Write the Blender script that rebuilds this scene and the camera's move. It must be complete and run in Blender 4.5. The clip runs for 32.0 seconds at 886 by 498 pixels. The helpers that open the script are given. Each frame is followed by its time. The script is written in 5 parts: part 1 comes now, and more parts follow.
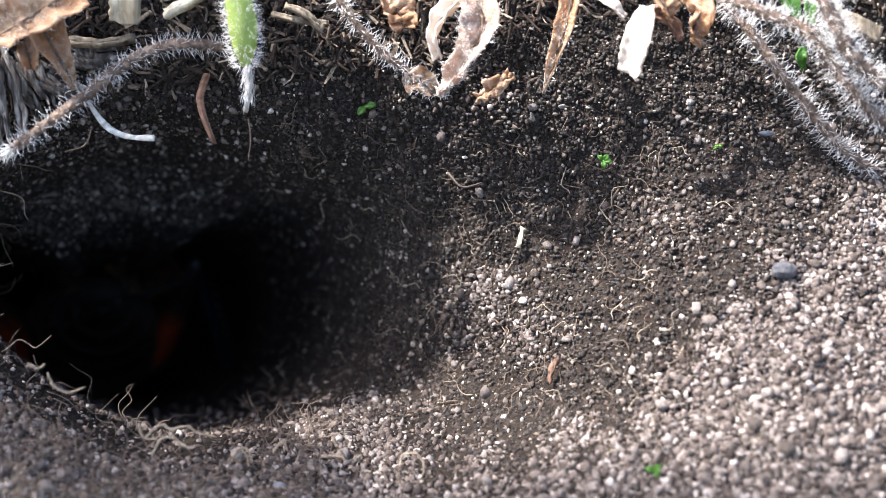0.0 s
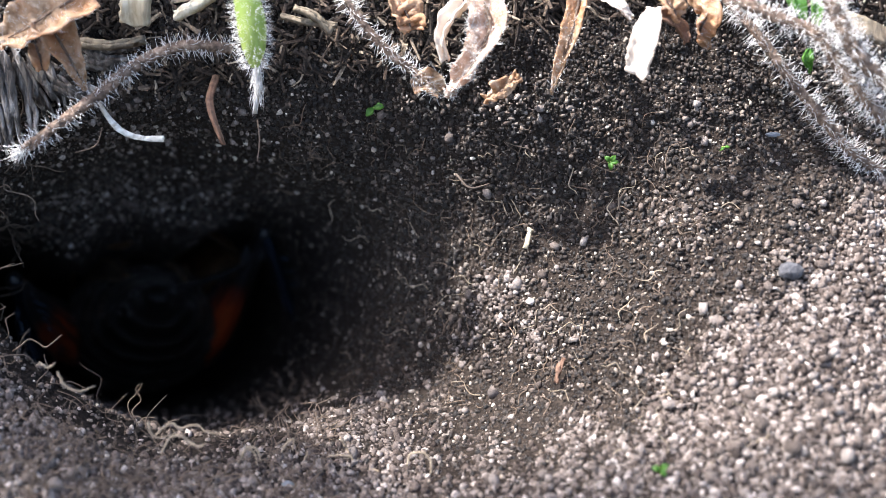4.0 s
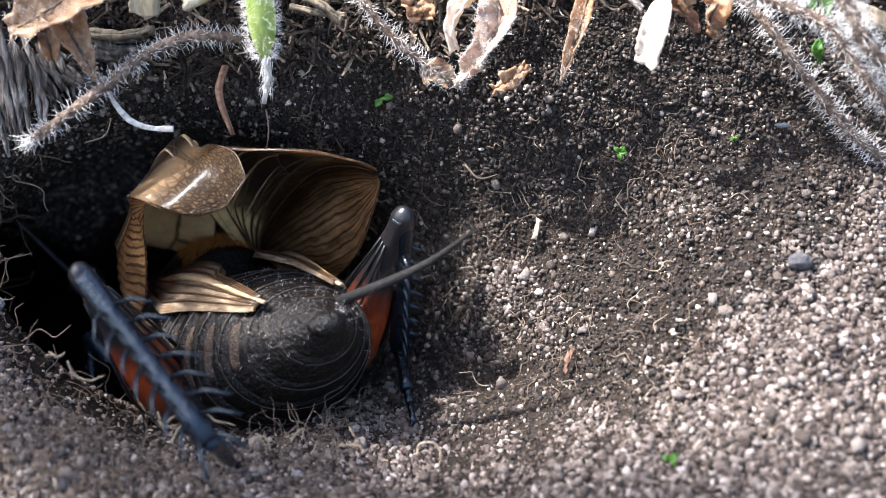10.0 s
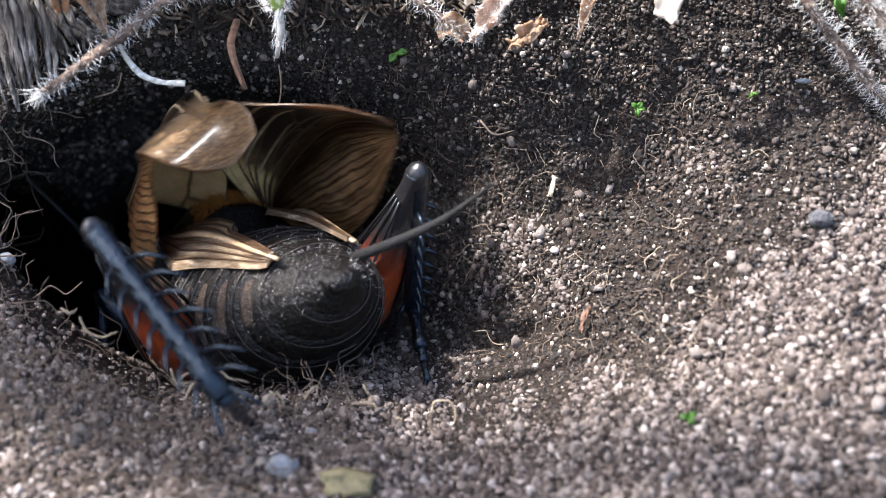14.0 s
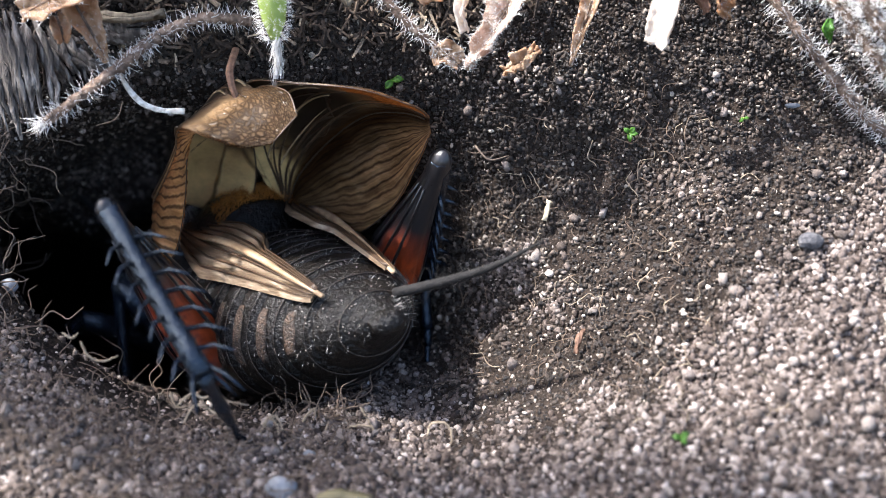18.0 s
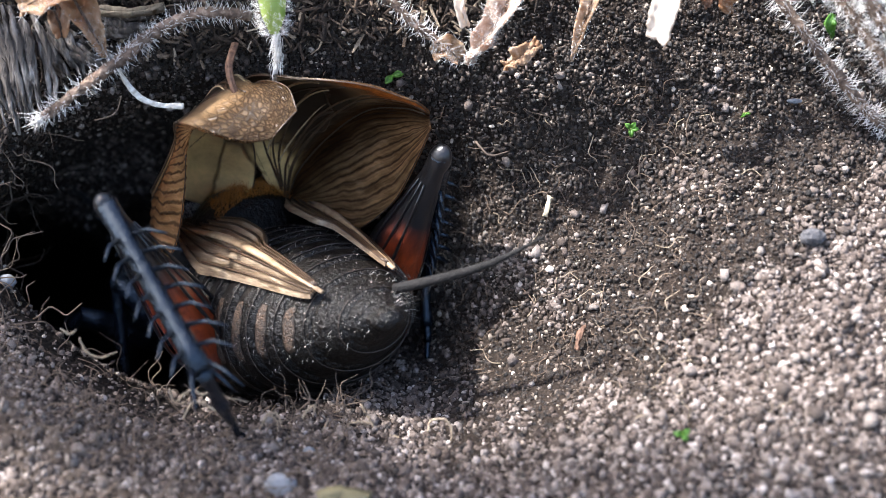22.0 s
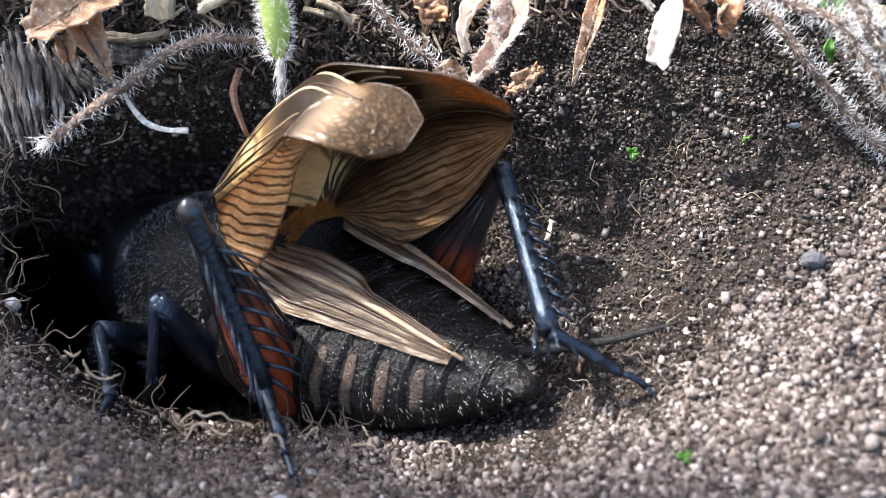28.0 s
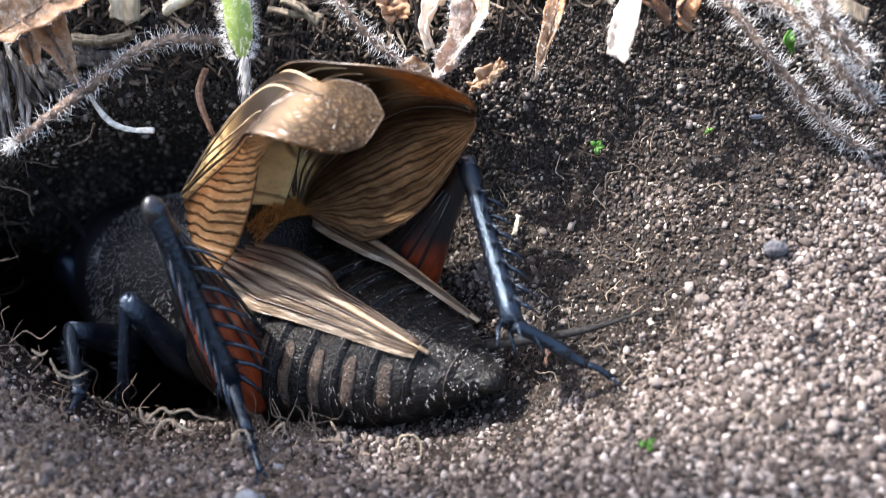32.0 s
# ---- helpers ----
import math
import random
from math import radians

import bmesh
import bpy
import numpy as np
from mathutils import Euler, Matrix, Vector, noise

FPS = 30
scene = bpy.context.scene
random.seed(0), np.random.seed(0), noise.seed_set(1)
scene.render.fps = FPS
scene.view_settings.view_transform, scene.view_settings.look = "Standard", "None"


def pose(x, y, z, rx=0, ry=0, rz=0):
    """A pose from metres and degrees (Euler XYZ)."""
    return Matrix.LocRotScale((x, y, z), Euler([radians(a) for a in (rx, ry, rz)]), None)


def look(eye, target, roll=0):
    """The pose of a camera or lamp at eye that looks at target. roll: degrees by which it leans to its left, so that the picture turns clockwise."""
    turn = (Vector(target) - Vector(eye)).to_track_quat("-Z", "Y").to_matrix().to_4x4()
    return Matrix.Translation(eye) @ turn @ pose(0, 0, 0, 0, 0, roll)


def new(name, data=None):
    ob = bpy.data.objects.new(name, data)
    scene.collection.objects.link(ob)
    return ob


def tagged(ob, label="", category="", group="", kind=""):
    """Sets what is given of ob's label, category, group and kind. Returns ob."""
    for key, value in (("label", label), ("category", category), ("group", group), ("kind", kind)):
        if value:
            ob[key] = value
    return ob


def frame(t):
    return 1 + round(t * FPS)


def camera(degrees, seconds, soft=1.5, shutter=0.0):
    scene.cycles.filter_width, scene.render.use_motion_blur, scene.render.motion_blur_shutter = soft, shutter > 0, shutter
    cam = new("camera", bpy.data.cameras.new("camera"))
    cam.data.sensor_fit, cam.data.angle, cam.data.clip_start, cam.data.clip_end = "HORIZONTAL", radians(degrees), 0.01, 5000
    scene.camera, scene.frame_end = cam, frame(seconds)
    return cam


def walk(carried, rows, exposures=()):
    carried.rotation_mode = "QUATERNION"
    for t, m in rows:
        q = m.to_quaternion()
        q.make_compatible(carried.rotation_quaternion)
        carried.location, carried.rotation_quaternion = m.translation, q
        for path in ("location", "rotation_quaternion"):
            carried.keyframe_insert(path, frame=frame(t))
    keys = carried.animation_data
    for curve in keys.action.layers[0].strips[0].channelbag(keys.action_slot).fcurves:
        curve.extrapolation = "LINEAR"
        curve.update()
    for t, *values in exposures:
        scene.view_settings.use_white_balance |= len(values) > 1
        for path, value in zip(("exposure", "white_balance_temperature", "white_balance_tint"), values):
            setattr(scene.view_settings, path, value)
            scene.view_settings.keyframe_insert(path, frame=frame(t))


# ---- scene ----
# Plan: a grassy bank, drawn in millimetres in its own frame (x along it, v up its slope,
# n out of it towards the eye); BANK carries that frame into the world.
MM = 0.001
BANK = pose(0, 0, 0, 55, 0, 0)

# ---- camera and its way: seconds, eye (x, v, n) in mm, small turns in degrees ----
cam = camera(40, 32.0, soft=0.5, shutter=0.5)
cam.data.dof.use_dof = True
cam.data.dof.focus_distance = 0.0434
cam.data.dof.aperture_fstop = 62.0
WAY = [
    (0, 0.08, 0.33, 43.69, -0.254, -0.617, -0.153),
    (0.5, 0.06, 0.2, 43.64, -0.131, -0.601, -0.124),
    (1, 0.06, 0.18, 43.61, -0.173, -0.556, -0.119),
    (1.5, -0.04, 0.21, 43.76, -0.194, -0.611, -0.134),
    (2, -0.01, 0.21, 43.78, -0.166, -0.559, -0.085),
    (2.5, 0.03, 0.06, 43.84, 0.058, -0.465, -0.09),
    (3, -0.02, 0.08, 43.85, 0.081, -0.459, -0.084),
    (3.5, 0.1, 0.17, 43.87, -0.037, -0.267, -0.106),
    (5.5, 0.02, 0.1, 44.01, 0.162, -0.203, -0.053),
    (6, 0.01, 0.11, 44.05, 0.174, -0.197, -0.009),
    (6.5, 0.03, 0.17, 44.01, 0.063, -0.148, -0.045),
    (7, -0.03, -0.1, 44.03, 0.407, -0.196, 0.005),
    (7.5, -0.05, 0, 43.98, 0.239, -0.169, -0.007),
    (8, -0.1, -0.03, 43.96, 0.206, -0.207, -0.022),
    (8.5, -0.07, 0, 43.96, 0.081, -0.12, -0.043),
    (9, 0, -0, 44, 0, 0, 0),
    (9.5, -0.09, -0.02, 44, -0.059, -0.123, -0.009),
    (10, -0.19, -0.06, 43.9, -0.153, -0.187, -0.033),
    (10.5, -0.12, -0.07, 43.77, -0.462, -0.056, 0.012),
    (11, -0.22, -0.05, 43.67, -0.762, -0.118, 0.052),
    (11.5, -0.26, -0.18, 43.64, -0.951, -0.058, 0.089),
    (12, -0.26, -0.31, 43.63, -1.046, 0.025, 0.134),
    (12.5, -0.29, -0.16, 43.58, -1.463, 0.089, 0.084),
    (13, -0.34, -0.22, 43.63, -1.598, 0.108, 0.127),
    (13.5, -0.45, -0.31, 43.56, -1.608, 0.081, 0.088),
    (14, -0.47, -0.35, 43.42, -1.788, 0.132, 0.105),
    (14.5, -0.52, -0.37, 43.29, -2.104, 0.127, 0.166),
    (16.5, -0.3, -0.27, 43.71, -1.091, 0.164, -0.233),
    (17, -0.36, -0.32, 43.63, -1.074, 0.083, -0.146),
    (17.5, -0.36, -0.27, 43.86, -0.977, 0.096, -0.198),
    (18, -0.18, -0.34, 44.02, -0.66, 0.322, -0.189),
    (18.5, -0.18, -0.34, 43.93, -0.661, 0.33, -0.201),
    (19, -0.21, -0.38, 43.89, -0.694, 0.327, -0.189),
    (19.5, -0.17, -0.29, 43.83, -0.871, 0.407, -0.203),
    (20, -0.2, -0.4, 43.83, -0.753, 0.376, -0.164),
    (20.5, -0.24, -0.35, 43.91, -0.833, 0.323, -0.165),
    (21, -0.31, -0.39, 43.91, -0.792, 0.219, -0.095),
    (21.5, -0.19, -0.46, 43.82, -0.685, 0.336, -0.143),
    (22, -0.24, -0.38, 43.82, -0.803, 0.254, -0.153),
    (22.5, -0.1, -0.49, 43.86, -0.632, 0.404, -0.155),
    (23, -0.32, -0.31, 43.95, -0.853, 0.11, -0.129),
    (23.5, -0.25, -0.6, 43.61, -0.382, 0.171, -0.138),
    (24, -0.19, -0.61, 43.63, -0.377, 0.268, -0.14),
    (24.5, -0.21, -0.61, 43.58, -0.412, 0.224, -0.139),
    (25, -0.22, -0.58, 43.72, -0.431, 0.257, -0.126),
    (25.5, -0.19, -0.67, 43.89, -0.127, 0.326, -0.143),
    (26, -0.21, -0.57, 44.25, 0.221, 0.326, -0.136),
    (26.5, -0.2, -0.58, 44.18, 0.436, 0.382, -0.118),
    (28.5, -0.1, -0.72, 44.04, 0.756, 0.549, -0.154),
    (29, -0.16, -0.7, 44.04, 0.74, 0.47, -0.145),
    (29.5, -0.1, -0.67, 43.93, 0.681, 0.531, -0.153),
    (30, 0.14, -1.01, 43.27, -0.055, 0.598, -0.359),
    (30.5, 0.19, -0.85, 43.19, -0.881, 0.467, -0.43),
    (31, 0.27, -1.03, 43.61, -0.668, 0.404, -0.457),
    (31.5, 0.58, -1.2, 43.74, -0.26, 0.38, -0.692),
    (32, 1.05, -1.31, 44.28, 1.29, 0.528, -1.006)]
walk(cam, [(r[0], BANK @ pose(r[1] * MM, r[2] * MM, r[3] * MM, r[4], r[5], r[6])) for r in WAY],
     exposures=[(0.0, 1.93, 6150, 10), (32.0, 1.93, 6150, 10)])

# ---- sky and sun ----
SUN_UP, SUN_ROUND = 57.0, -80.0     # degrees over the horizon; degrees from +y towards +x
world = bpy.data.worlds.new("sky")
scene.world = world
world.use_nodes = True
sky = world.node_tree.nodes.new("ShaderNodeTexSky")
sky.sky_type, sky.sun_disc = "NISHITA", False
sky.dust_density, sky.ozone_density = 3.5, 0.5     # a hazy, whitish sky
sky.sun_elevation, sky.sun_rotation = radians(SUN_UP), radians(SUN_ROUND)
world.node_tree.links.new(sky.outputs[0], world.node_tree.nodes["Background"].inputs[0])
world.node_tree.nodes["Background"].inputs[1].default_value = 0.143
sun = new("sun", bpy.data.lights.new("sun", "SUN"))
sun.data.energy, sun.data.angle, sun.data.color = 4.05, radians(1.1), (1.0, 0.955, 0.915)
sun_way = Vector((math.sin(radians(SUN_ROUND)) * math.cos(radians(SUN_UP)),
                  math.cos(radians(SUN_ROUND)) * math.cos(radians(SUN_UP)), math.sin(radians(SUN_UP))))
sun.matrix_world = look(sun_way * 2.0, (0, 0, 0))


# ---- materials ----
def shader(name):
    m = bpy.data.materials.new(name)
    m.use_nodes = True
    t = m.node_tree
    return m, t, t.nodes["Principled BSDF"]


def ramp(t, value, stops):
    r = t.nodes.new("ShaderNodeValToRGB")
    while len(r.color_ramp.elements) < len(stops):
        r.color_ramp.elements.new(0.5)
    for e, (at, c) in zip(r.color_ramp.elements, stops):
        e.position, e.color = at, (*c, 1)
    t.links.new(value, r.inputs[0])
    return r.outputs[0]


def grain(t, scale, detail=4.0, rough=0.6, stretch=(1, 1, 1), coords="Object"):
    c = t.nodes.new("ShaderNodeTexCoord")
    k = t.nodes.new("ShaderNodeMapping")
    k.inputs["Scale"].default_value = stretch
    n = t.nodes.new("ShaderNodeTexNoise")
    n.inputs["Scale"].default_value, n.inputs["Detail"].default_value = scale, detail
    n.inputs["Roughness"].default_value = rough
    t.links.new(c.outputs[coords], k.inputs[0])
    t.links.new(k.outputs[0], n.inputs["Vector"])
    return n.outputs["Fac"]


def blend(t, a, b, fac, how="MIX"):
    x = t.nodes.new("ShaderNodeMix")
    x.data_type, x.blend_type = "RGBA", how
    for s, v in ((x.inputs[0], fac), (x.inputs[6], a), (x.inputs[7], b)):
        if isinstance(v, (int, float)):
            s.default_value = v
        elif isinstance(v, tuple):
            s.default_value = (*v, 1)
        else:
            t.links.new(v, s)
    return x.outputs[2]


def relief(t, b, height, strength, distance):
    n = t.nodes.new("ShaderNodeBump")
    n.inputs["Strength"].default_value, n.inputs["Distance"].default_value = strength, distance
    t.links.new(height, n.inputs["Height"])
    t.links.new(n.outputs[0], b.inputs["Normal"])


def surface(name, stops, fine=4000, coarse=600, rough=0.7, bump=0.4, depth=0.00006, stretch=(1, 1, 1),
            wear=None, specular=0.5, clear=0.0, spread=0.0):
    """Colour from fine grain, shifted by coarse stains, with fine relief. spread: how much one thing differs from the next."""
    m, t, b = shader(name)
    f = grain(t, fine, stretch=stretch)
    c = ramp(t, f, stops)
    g = grain(t, coarse, 3.0)
    c = blend(t, c, wear or stops[0][1], ramp(t, g, [(0.42, (0, 0, 0)), (0.68, (0.75, 0.75, 0.75))]))
    if spread:
        o = t.nodes.new("ShaderNodeObjectInfo")
        c = blend(t, c, ramp(t, o.outputs["Random"], [(0, (1 - spread,) * 3), (1, (1 + spread,) * 3)]), 1.0, "MULTIPLY")
    t.links.new(c, b.inputs["Base Color"])
    b.inputs["Roughness"].default_value, b.inputs["Specular IOR Level"].default_value = rough, specular
    b.inputs["Coat Weight"].default_value = clear
    relief(t, b, f, bump, depth)
    return m


def sheer(m, colour, share, how="MIX"):
    """Lets light shine through a thin sheet."""
    t = m.node_tree
    b, out = t.nodes["Principled BSDF"], t.nodes["Material Output"]
    s = t.nodes.new("ShaderNodeBsdfTranslucent")
    source = b.inputs["Base Color"].links
    if source:
        t.links.new(blend(t, source[0].from_socket, colour, 0.5 if how == "MIX" else 1.0, how), s.inputs[0])
    x = t.nodes.new("ShaderNodeMixShader")
    x.inputs[0].default_value = share
    t.links.new(b.outputs[0], x.inputs[1])
    t.links.new(s.outputs[0], x.inputs[2])
    t.links.new(x.outputs[0], out.inputs[0])
    return m


def crumbs_look(name, stops, spread_by, gloss=0.3, rough=0.85):
    """Soil grains: each one its own tone."""
    m, t, b = shader(name)
    if spread_by == "island":
        r = t.nodes.new("ShaderNodeNewGeometry").outputs["Random Per Island"]
    else:
        r = t.nodes.new("ShaderNodeObjectInfo").outputs["Random"]
    c = ramp(t, r, stops)
    f = grain(t, 12000, 5.0, 0.75)
    c = blend(t, c, ramp(t, f, [(0.32, (0.35, 0.32, 0.30)), (0.68, (1.35, 1.3, 1.25))]), 1.0, "MULTIPLY")
    t.links.new(c, b.inputs["Base Color"])
    b.inputs["Roughness"].default_value, b.inputs["Specular IOR Level"].default_value = rough, gloss
    relief(t, b, f, 0.8, 0.00008)
    return m


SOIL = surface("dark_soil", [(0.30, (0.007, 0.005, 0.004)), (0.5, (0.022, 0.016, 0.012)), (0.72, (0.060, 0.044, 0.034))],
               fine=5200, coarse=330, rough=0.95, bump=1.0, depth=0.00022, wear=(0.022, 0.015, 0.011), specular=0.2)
# damp soil, with the shade under the brow put into the grain colour
DAMP_SHADED = crumbs_look("damp_grains", [(0.0, (0.006, 0.004, 0.003)), (0.45, (0.024, 0.017, 0.0125)), (0.75, (0.056, 0.041, 0.031)),
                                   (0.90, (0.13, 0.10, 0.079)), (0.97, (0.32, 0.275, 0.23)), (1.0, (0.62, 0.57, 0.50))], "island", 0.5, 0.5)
# dry soil, with the sunlit slope's brightness put into the grain colour
DRY_LIT = crumbs_look("dry_grains", [(0.0, (0.036, 0.026, 0.021)), (0.3, (0.105, 0.083, 0.072)), (0.62, (0.180, 0.150, 0.134)),
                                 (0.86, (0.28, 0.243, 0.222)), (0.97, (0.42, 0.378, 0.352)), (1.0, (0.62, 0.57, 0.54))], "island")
DUST = crumbs_look("soil_specks", [(0.0, (0.010, 0.007, 0.005)), (0.6, (0.036, 0.026, 0.020)), (0.85, (0.13, 0.10, 0.082)), (1.0, (0.85, 0.78, 0.70))], "island", 0.5, 0.5)
CRUMB = crumbs_look("pale_crumbs", [(0.0, (0.08, 0.064, 0.055)), (0.5, (0.19, 0.158, 0.140)), (1.0, (0.42, 0.378, 0.35))], "object")
FIBRE = surface("root_fibre", [(0.3, (0.055, 0.036, 0.024)), (0.7, (0.20, 0.14, 0.095))], 7000, 900, 0.7, 0.5, spread=0.3)
PALE_FIBRE = surface("pale_fibre", [(0.3, (0.20, 0.15, 0.10)), (0.7, (0.42, 0.34, 0.24))], 7000, 900, 0.6, 0.4)
ROOT = surface("curly_root", [(0.3, (0.14, 0.10, 0.065)), (0.7, (0.36, 0.29, 0.20))], 7000, 900, 0.7, 0.6)
CHITIN = surface("black_chitin", [(0.3, (0.006, 0.006, 0.007)), (0.7, (0.018, 0.017, 0.018))], 6000, 900, 0.28, 0.35,
                 0.00004, clear=0.35)
LEG = surface("blue_black_chitin", [(0.3, (0.003, 0.004, 0.006)), (0.7, (0.008, 0.011, 0.019))], 5000, 1200, 0.22, 0.9,
              0.00009, clear=0.1, specular=0.6)
LEG.node_tree.nodes["Principled BSDF"].inputs["Specular Tint"].default_value = (0.62, 0.80, 1.0, 1)
ABDOMEN = surface("abdomen_chitin", [(0.3, (0.002, 0.0016, 0.0014)), (0.62, (0.008, 0.006, 0.0045)), (0.75, (0.03, 0.021, 0.014))], 5200, 700, 0.30, 1.0,
                  0.00016, specular=0.3)
MARGIN = surface("segment_edge", [(0.35, (0.008, 0.006, 0.005)), (0.7, (0.08, 0.055, 0.038))], 9000, 800, 0.4, 0.5)
PLEURA = surface("tan_pleura", [(0.36, (0.010, 0.006, 0.004)), (0.66, (0.115, 0.068, 0.040))], 11000, 900, 0.5, 1.0, 0.00012, wear=(0.012, 0.008, 0.005))
VELVET = surface("velvet_pronotum", [(0.3, (0.008, 0.007, 0.007)), (0.7, (0.022, 0.020, 0.018))], 9000, 900, 0.75, 0.9, 0.00008, specular=0.25)
HAIR = surface("white_hair", [(0.3, (0.66, 0.63, 0.59)), (0.7, (0.87, 0.84, 0.80))], 3000, 500, 0.35, 0.1)
BODY_HAIR = surface("grey_hair", [(0.3, (0.32, 0.30, 0.28)), (0.7, (0.55, 0.52, 0.49))], 3000, 500, 0.4, 0.1)
ORANGE_HAIR = surface("orange_down", [(0.3, (0.26, 0.09, 0.012)), (0.7, (0.55, 0.22, 0.03))], 3000, 700, 0.5, 0.2)
HINDWING = sheer(surface("folded_hindwing", [(0.34, (0.035, 0.024, 0.015)), (0.48, (0.20, 0.14, 0.085)), (0.66, (0.50, 0.39, 0.27))], 2600, 500, 0.38, 1.0,
                         0.0002, stretch=(0.06, 1, 1), wear=(0.16, 0.11, 0.07)), (0.6, 0.42, 0.25), 0.2)
CREAM = surface("cream_vein", [(0.3, (0.22, 0.15, 0.08)), (0.7, (0.48, 0.37, 0.23))], 5000, 700, 0.55, 0.6)
RIB = surface("tan_rib", [(0.3, (0.22, 0.14, 0.075)), (0.7, (0.46, 0.33, 0.2))], 3000, 700, 0.4, 0.5)
VEIN = surface("dark_vein", [(0.3, (0.03, 0.016, 0.008)), (0.7, (0.09, 0.05, 0.025))], 5000, 800, 0.4, 0.3)
STEM = surface("dry_hairy_stem", [(0.32, (0.05, 0.032, 0.022)), (0.5, (0.18, 0.115, 0.075)), (0.7, (0.44, 0.33, 0.25))], 4200, 900, 0.7, 1.0, 0.00025,
               stretch=(1, 1, 1))
DRY_LEAF = sheer(surface("dry_leaf", [(0.34, (0.16, 0.09, 0.05)), (0.5, (0.42, 0.28, 0.17)), (0.66, (0.66, 0.54, 0.42))], 2300, 520, 0.7, 1.0, 0.0003,
                         wear=(0.50, 0.22, 0.08)), (0.7, 0.45, 0.25), 0.3)
PALE_LEAF = sheer(surface("bleached_leaf", [(0.3, (0.66, 0.56, 0.46)), (0.7, (0.86, 0.80, 0.72))], 2600, 500, 0.6, 0.5, 0.0001,
                          wear=(0.72, 0.6, 0.48)), (0.8, 0.6, 0.4), 0.3)
PINK_LEAF = sheer(surface("pinkish_leaf", [(0.34, (0.36, 0.22, 0.15)), (0.55, (0.62, 0.47, 0.37)), (0.7, (0.78, 0.68, 0.60))], 2600, 600, 0.7, 1.0, 0.0003, wear=(0.5, 0.3, 0.2)), (0.7, 0.45, 0.3), 0.3)
STRAW = surface("straw", [(0.34, (0.24, 0.18, 0.10)), (0.5, (0.52, 0.44, 0.30)), (0.68, (0.74, 0.67, 0.52))], 3000, 500, 0.6, 0.7, 0.0001, stretch=(1, 0.2, 1))
DULL_STRAW = surface("dull_straw", [(0.3, (0.09, 0.065, 0.04)), (0.7, (0.30, 0.24, 0.16))], 3200, 600, 0.7, 0.9, 0.00015, stretch=(1, 0.2, 1))
WHITE_STRAW = surface("white_straw", [(0.3, (0.40, 0.35, 0.28)), (0.55, (0.72, 0.68, 0.60)), (0.7, (0.85, 0.82, 0.76))], 5200, 900, 0.6, 0.8, 0.0001, wear=(0.46, 0.38, 0.28))
WOOD = surface("weathered_wood", [(0.36, (0.024, 0.018, 0.014)), (0.5, (0.12, 0.098, 0.082)), (0.66, (0.42, 0.385, 0.35))], 3600, 500, 0.85, 1.0, 0.0003,
               stretch=(1, 0.15, 1), wear=(0.05, 0.042, 0.036))
BROWN = surface("brown_root", [(0.3, (0.09, 0.045, 0.025)), (0.7, (0.26, 0.14, 0.085))], 4000, 700, 0.7, 0.8, 0.0001)
GREEN = sheer(surface("green_shoot", [(0.3, (0.24, 0.32, 0.06)), (0.7, (0.40, 0.48, 0.14))], 2500, 500, 0.5, 0.4), (0.4, 0.6, 0.1), 0.3)
GRASS = sheer(surface("green_blade", [(0.3, (0.04, 0.12, 0.012)), (0.7, (0.11, 0.25, 0.03))], 2500, 500, 0.45, 0.4), (0.3, 0.6, 0.05), 0.35)
YELLOW_CHIP = surface("yellowed_straw", [(0.3, (0.10, 0.085, 0.04)), (0.7, (0.21, 0.175, 0.085))], 2200, 500, 0.7, 0.6)
CLOD = surface("soil_clod", [(0.3, (0.045, 0.045, 0.05)), (0.7, (0.12, 0.115, 0.12))], 6000, 900, 0.9, 1.0, 0.0002)
STONE = surface("pale_stone", [(0.3, (0.11, 0.118, 0.13)), (0.7, (0.24, 0.25, 0.27))], 3500, 700, 0.8, 0.6, 0.0001)


def femur_look():
    m, t, b = shader("femur_chitin")
    c = t.nodes.new("ShaderNodeTexCoord")
    s = t.nodes.new("ShaderNodeSeparateXYZ")
    t.links.new(c.outputs["Object"], s.inputs[0])
    n = grain(t, 1500, 3)
    low = t.nodes.new("ShaderNodeMath")
    low.operation = "MULTIPLY_ADD"
    low.inputs[1].default_value = 0.0012
    t.links.new(n, low.inputs[0])
    t.links.new(s.outputs["Z"], low.inputs[2])
    k = t.nodes.new("ShaderNodeMapRange")
    k.inputs[1].default_value, k.inputs[2].default_value, k.inputs[3].default_value, k.inputs[4].default_value = 0.0003, 0.0011, 1.0, 0.0
    t.links.new(low.outputs[0], k.inputs[0])
    e = t.nodes.new("ShaderNodeMapRange")
    e.inputs[1].default_value, e.inputs[2].default_value, e.inputs[3].default_value, e.inputs[4].default_value = 0.0046, 0.0062, 1.0, 0.0
    t.links.new(s.outputs["X"], e.inputs[0])
    mul = t.nodes.new("ShaderNodeMath")
    mul.operation = "MULTIPLY"
    t.links.new(k.outputs[0], mul.inputs[0])
    t.links.new(e.outputs[0], mul.inputs[1])
    f = grain(t, 6000, 4, stretch=(0.2, 1, 1))
    red = ramp(t, f, [(0.3, (0.14, 0.020, 0.006)), (0.7, (0.32, 0.052, 0.012))])
    t.links.new(blend(t, (0.012, 0.011, 0.012), red, mul.outputs[0]), b.inputs["Base Color"])
    b.inputs["Roughness"].default_value, b.inputs["Coat Weight"].default_value = 0.32, 0.15
    relief(t, b, f, 0.5, 0.00006)
    return m


FEMUR = femur_look()


